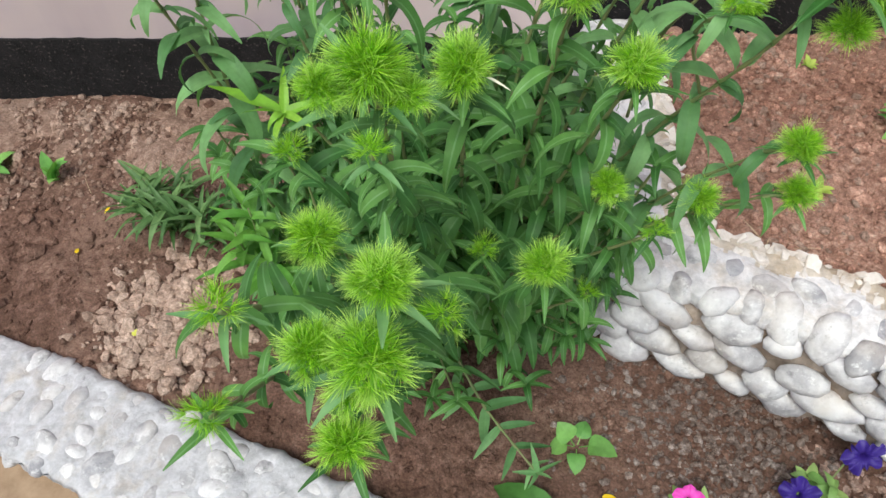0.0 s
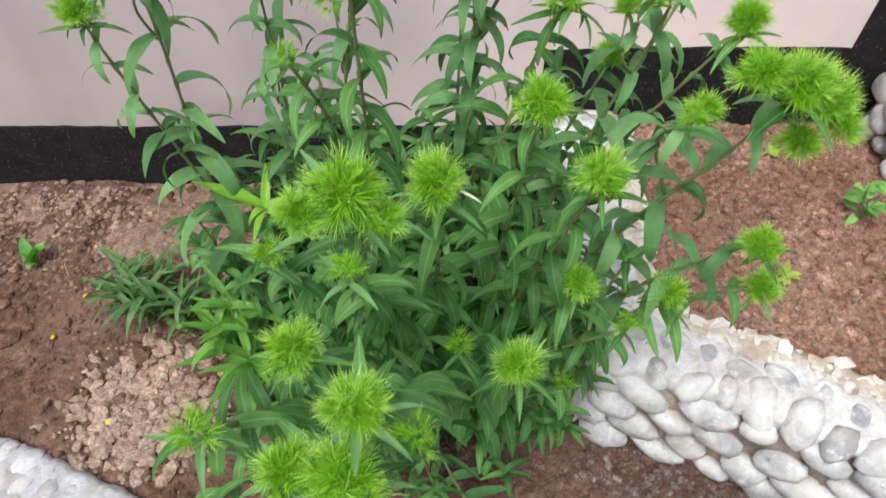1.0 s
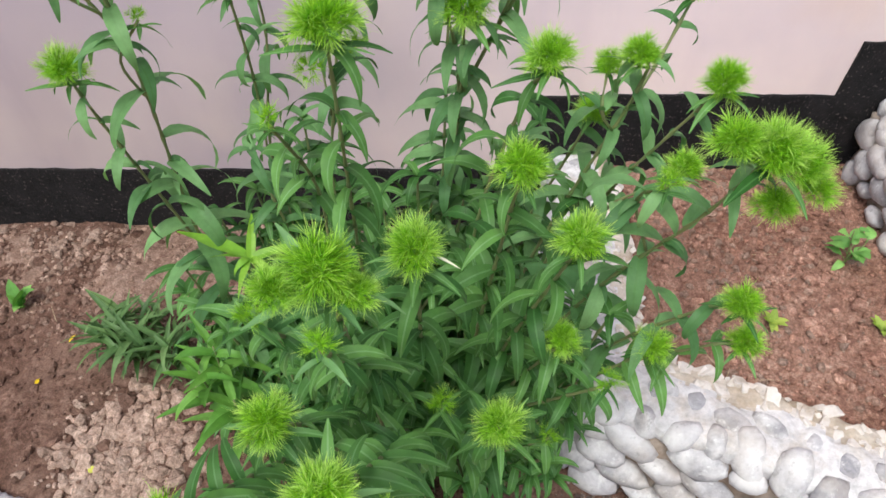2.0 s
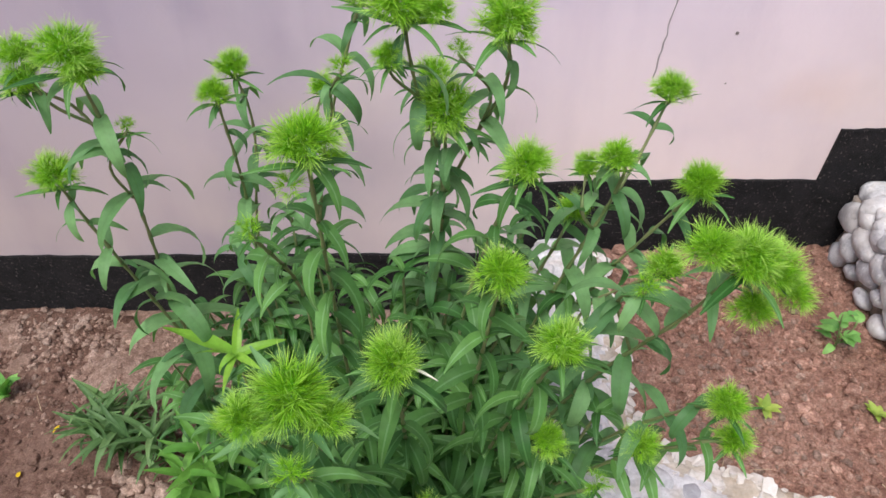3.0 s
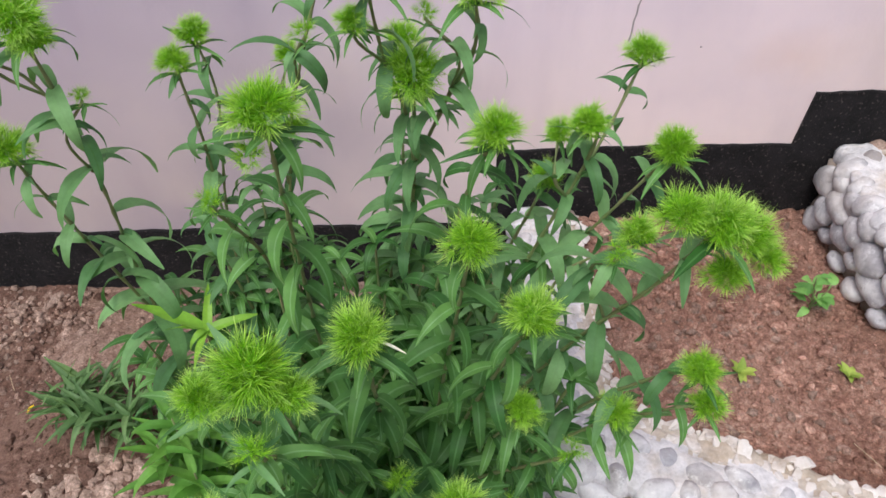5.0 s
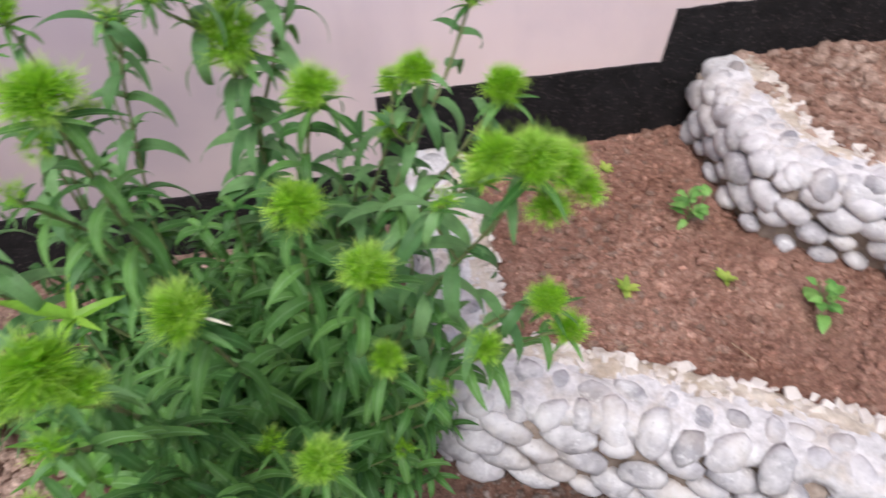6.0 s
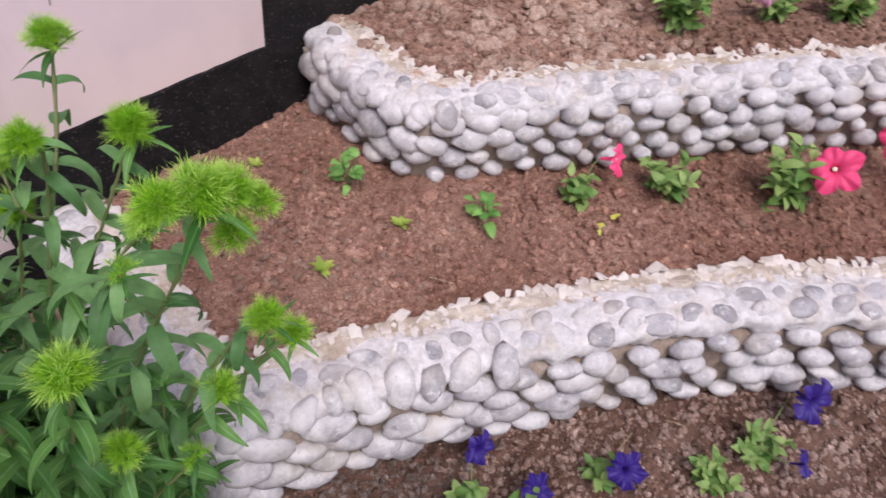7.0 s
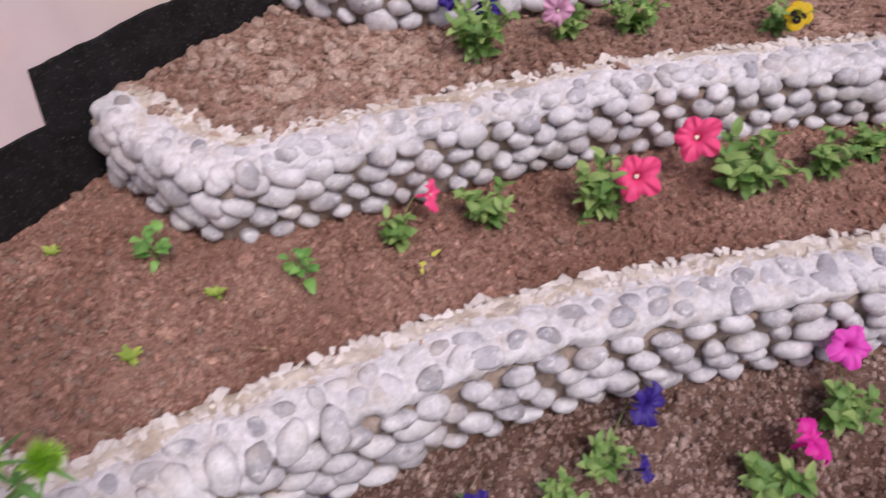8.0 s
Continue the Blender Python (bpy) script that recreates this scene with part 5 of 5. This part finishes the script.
p = bedding_plant(on(1.62, 0.585, 1), 0.15, 0.055, 44, 0.052, BED_MESHES, "upright petunia with a wide hot-pink bloom", 18)
bloom(p, "pink", (1.645, 0.53, 0.30), (-0.75, -0.25, 0.65), 0.050)
p = bedding_plant(on(1.885, 0.365, 1), 0.10, 0.105, 66, 0.056, BED_MESHES, "broad petunia with a hot-pink bloom above it", 19)
bloom(p, "pink", (1.83, 0.478, 0.31), (-0.75, -0.1, 0.6), 0.052)
bedding_plant(on(2.03, 0.225, 1), 0.08, 0.06, 32, 0.048, BED_MESHES, "small bushy petunia with no bloom", 20)
bedding_plant(on(2.16, 0.16, 1), 0.09, 0.06, 30, 0.048, BED_MESHES, "small bushy petunia with no bloom", 21)

# lowest bed, below the pebble wall
p = bedding_plant(on(0.74, 0.60, 0), 0.06, 0.045, 24, 0.038, BED_MESHES, "low petunia with blue-violet blooms", 22)
bloom(p, "violet", (0.705, 0.592, 0.068), (-0.2, -0.5, 0.8), 0.030)
bloom(p, "violet", (0.808, 0.650, 0.075), (-0.3, -0.6, 0.5), 0.034, 0.75)
p = bedding_plant(on(0.55, 0.575, 0), 0.04, 0.03, 10, 0.035, BED_MESHES, "low petunia with a pink bloom", 23)
bloom(p, "orchid", (0.549, 0.585, 0.055), (0, -0.4, 0.8), 0.024)
p = bedding_plant(on(0.79, 0.53, 0), 0.05, 0.04, 18, 0.038, BED_MESHES, "low petunia with a blue-violet bloom", 24)
bloom(p, "violet", (0.828, 0.535, 0.07), (-0.2, -0.5, 0.7), 0.034, 0.8)
p = bedding_plant(on(0.955, 0.49, 0), 0.05, 0.035, 14, 0.036, BED_MESHES, "low petunia with a blue-violet bloom", 25)
bloom(p, "violet", (0.967, 0.455, 0.072), (-0.25, -0.5, 0.7), 0.036)
bedding_plant(on(1.095, 0.36, 0), 0.06, 0.045, 30, 0.034, BED_MESHES, "small bushy petunia with no bloom", 26)
p = bedding_plant(on(1.20, 0.325, 0), 0.06, 0.05, 34, 0.034, BED_MESHES, "low petunia with a blue-violet bloom", 27)
bloom(p, "violet", (1.318, 0.303, 0.082), (-0.3, -0.6, 0.4), 0.047, 0.85)
bloom(p, "violet", (1.212, 0.254, 0.06), (0.2, -0.6, 0.5), 0.026, 0.8)
p = bedding_plant(on(1.345, 0.06, 0), 0.06, 0.06, 30, 0.046, BED_MESHES, "low petunia with a magenta bloom", 28)
bloom(p, "magenta", (1.44, 0.028, 0.075), (0.2, -0.4, 0.7), 0.050, 0.75)
p = bedding_plant(on(1.57, -0.01, 0), 0.09, 0.06, 44, 0.042, BED_MESHES, "bushy petunia with an orchid-pink bloom", 29)
bloom(p, "orchid", (1.648, 0.036, 0.12), (-0.6, -0.3, 0.7), 0.045)

# third terrace
p = bedding_plant(on(1.735, 0.985, 2), 0.11, 0.09, 70, 0.046, BED_MESHES, "bushy petunia with dark blue blooms", 30)
bloom(p, "violet", (1.775, 1.09, 0.45), (-0.5, -0.3, 0.5), 0.026)
bloom(p, "violet", (1.80, 1.00, 0.445), (-0.5, -0.5, 0.5), 0.030)
p = bedding_plant(on(1.96, 0.87, 2), 0.08, 0.06, 32, 0.044, BED_MESHES, "petunia with a pale rose and magenta bloom", 31)
bloom(p, "rose", (1.915, 0.88, 0.43), (-0.55, -0.5, 0.1), 0.042)
bedding_plant(on(2.07, 0.75, 2), 0.10, 0.09, 66, 0.042, BED_MESHES, "dense bushy petunia with no bloom", 32)
p = bedding_plant(on(2.28, 0.47, 2), 0.08, 0.06, 30, 0.042, BED_MESHES, "small pansy plant with a yellow bloom", 33)


def pansy(plant, at, facing, radius):
    """Five flat overlapping petals, the lower ones blotched."""
    z = Vector(facing).normalized()
    x = Vector((0, 0, 1)).cross(z).normalized()
    m = Matrix((x, z.cross(x), z)).transposed().to_4x4()
    m.translation = at
    for k, (a, d, r) in enumerate(((60, 0.5, 0.55), (120, 0.5, 0.55), (0, 0.5, 0.5), (180, 0.5, 0.5), (270, 0.5, 0.6))):
        bm = bmesh.new()
        bmesh.ops.create_uvsphere(bm, u_segments=14, v_segments=7, radius=r)
        for v in bm.verts:
            v.co.z *= 0.08
            v.co += Vector((math.cos(radians(a)) * d, math.sin(radians(a)) * d, 0.05 * k))
            v.co *= radius
        petal = part("petal", bm, PETAL_YELLOW, plant, "yellow petal")
        petal.matrix_basis = m
        WORLD[petal.name] = m
        if k > 1:
            bm = bmesh.new()
            bmesh.ops.create_uvsphere(bm, u_segments=12, v_segments=6, radius=r * 0.5)
            for v in bm.verts:
                v.co.z *= 0.12
                v.co += Vector((math.cos(radians(a)) * d * 0.6, math.sin(radians(a)) * d * 0.6, 0.05 * k + 0.06))
                v.co *= radius
            spot = part("blotch", bm, PETAL_DARK, petal, "dark blotch")
            spot.matrix_basis = m


pansy(p, (2.255, 0.43, 0.424), (-0.88, -0.1, 0.45), 0.033)


# ---- fallen bits ----
def litter(name, at, size, mat, label, category, geo, seed):
    """A small leaf, petal or straw lying loose."""
    rng = random.Random(seed)
    ob = new(name, mesh_from(name, geo[0], geo[1], mat))
    place(ob, leaf_pose(Vector(at) + Vector((0, 0, 0.008)), (math.cos(seed * 2.1), math.sin(seed * 2.1), 0.12), size, rng.uniform(-.5, .5)))
    return tagged(ob, label, category)


STRAW = leaf_geometry(1.0, 0.02, 12, 0.3, 5)
litter("fallen_leaf", on(1.255, 0.785, 1), 0.040, YELLOW_LEAF, "yellow fallen leaf lying on the red soil", "leaf", OVAL[1], 5)
litter("fallen_leaf", on(1.275, 0.77, 1), 0.028, YELLOW_LEAF, "yellow fallen leaf lying on the red soil", "leaf", OVAL[0], 3)
litter("fallen_petal", on(-0.545, 1.165, 0), 0.020, PETAL_YELLOW, "small yellow petal lying on bare soil", "petal", OVAL[0], 2)
litter("fallen_petal", on(-0.585, 1.055, 0), 0.020, PETAL_YELLOW, "small yellow petal lying on bare soil", "petal", OVAL[1], 4)
litter("fallen_leaf", on(-0.40, 0.86, 0), 0.024, YELLOW_LEAF, "yellow-green leaf scrap lying on bare soil", "leaf", OVAL[0], 6)
litter("fallen_petal", on(0.43, 0.60, 0), 0.022, PETAL_YELLOW, "small yellow petal lying on dark soil", "petal", OVAL[0], 9)
for k, (x, y, bed, size) in enumerate(((0.68, 0.955, 1, 0.05), (0.70, 0.965, 1, 0.06), (0.73, 0.94, 1, 0.045), (0.95, 0.87, 1, 0.05), (1.4, 0.66, 1, 0.05), (1.02, 0.5, 0, 0.05), (1.15, 0.44, 0, 0.04), (1.4, 0.2, 0, 0.06), (0.80, 1.22, 1, 0.05), (-0.6, 1.2, 0, 0.05))):
    litter("dry_straw", on(x, y, bed), size, DRY_LEAF, "thin dry straw lying on the soil", "straw", STRAW, k + 1)
white_tip = new("withered_tip", mesh_from("withered_tip", *leaf_geometry(1.0, 0.15, 8, 0.6, 5), CREAM))
adopt(white_tip, clump, leaf_pose((0.246, 0.600, 0.840), (1.0, -0.2, -0.45), 0.018))
tagged(white_tip, "withered white leaf tip")


# ---- pebbles and chips of the walls ----
def joined_pebbles(wall_ob, stones):
    """The stones past the nearer stretch, in one mesh."""
    verts, faces = [], []
    for me, m in stones:
        base = len(verts)
        verts += [tuple(m @ v.co) for v in me.vertices]
        faces += [[i + base for i in f.vertices] for f in me.polygons]
    ob = new("pebbles", mesh_from("pebbles", verts, faces, PEBBLE_GREY))
    adopt(ob, wall_ob)
    tagged(ob, "bedded grey river pebbles", "", "", "stuff")


for wall_ob, stones, reach in ((kerb, STONES_1, 1.0), (wall_2, STONES_2, 2.1), (wall_3, STONES_3, 2.6), (wall_4, STONES_4, 2.9)):
    near = [s for s in stones if -1.3 < s[1].translation.x < reach]
    for me, m in near:
        piece("pebble", me, wall_ob, m)
    joined_pebbles(wall_ob, [s for s in stones if not -1.3 < s[1].translation.x < reach])
edge_chips(wall_2, LINE_2, 0.225, 0.140, 0.0185, 4, 0.0085, ((0.006, 0.9), (0.019, 0.9), (0.032, 0.85), (0.045, 0.6), (0.059, 0.3)))
edge_chips(wall_3, LINE_3, 0.372, 0.125, 0.0185, 7, 0.0085, ((0.006, 0.9), (0.019, 0.9), (0.032, 0.75), (0.045, 0.45)))
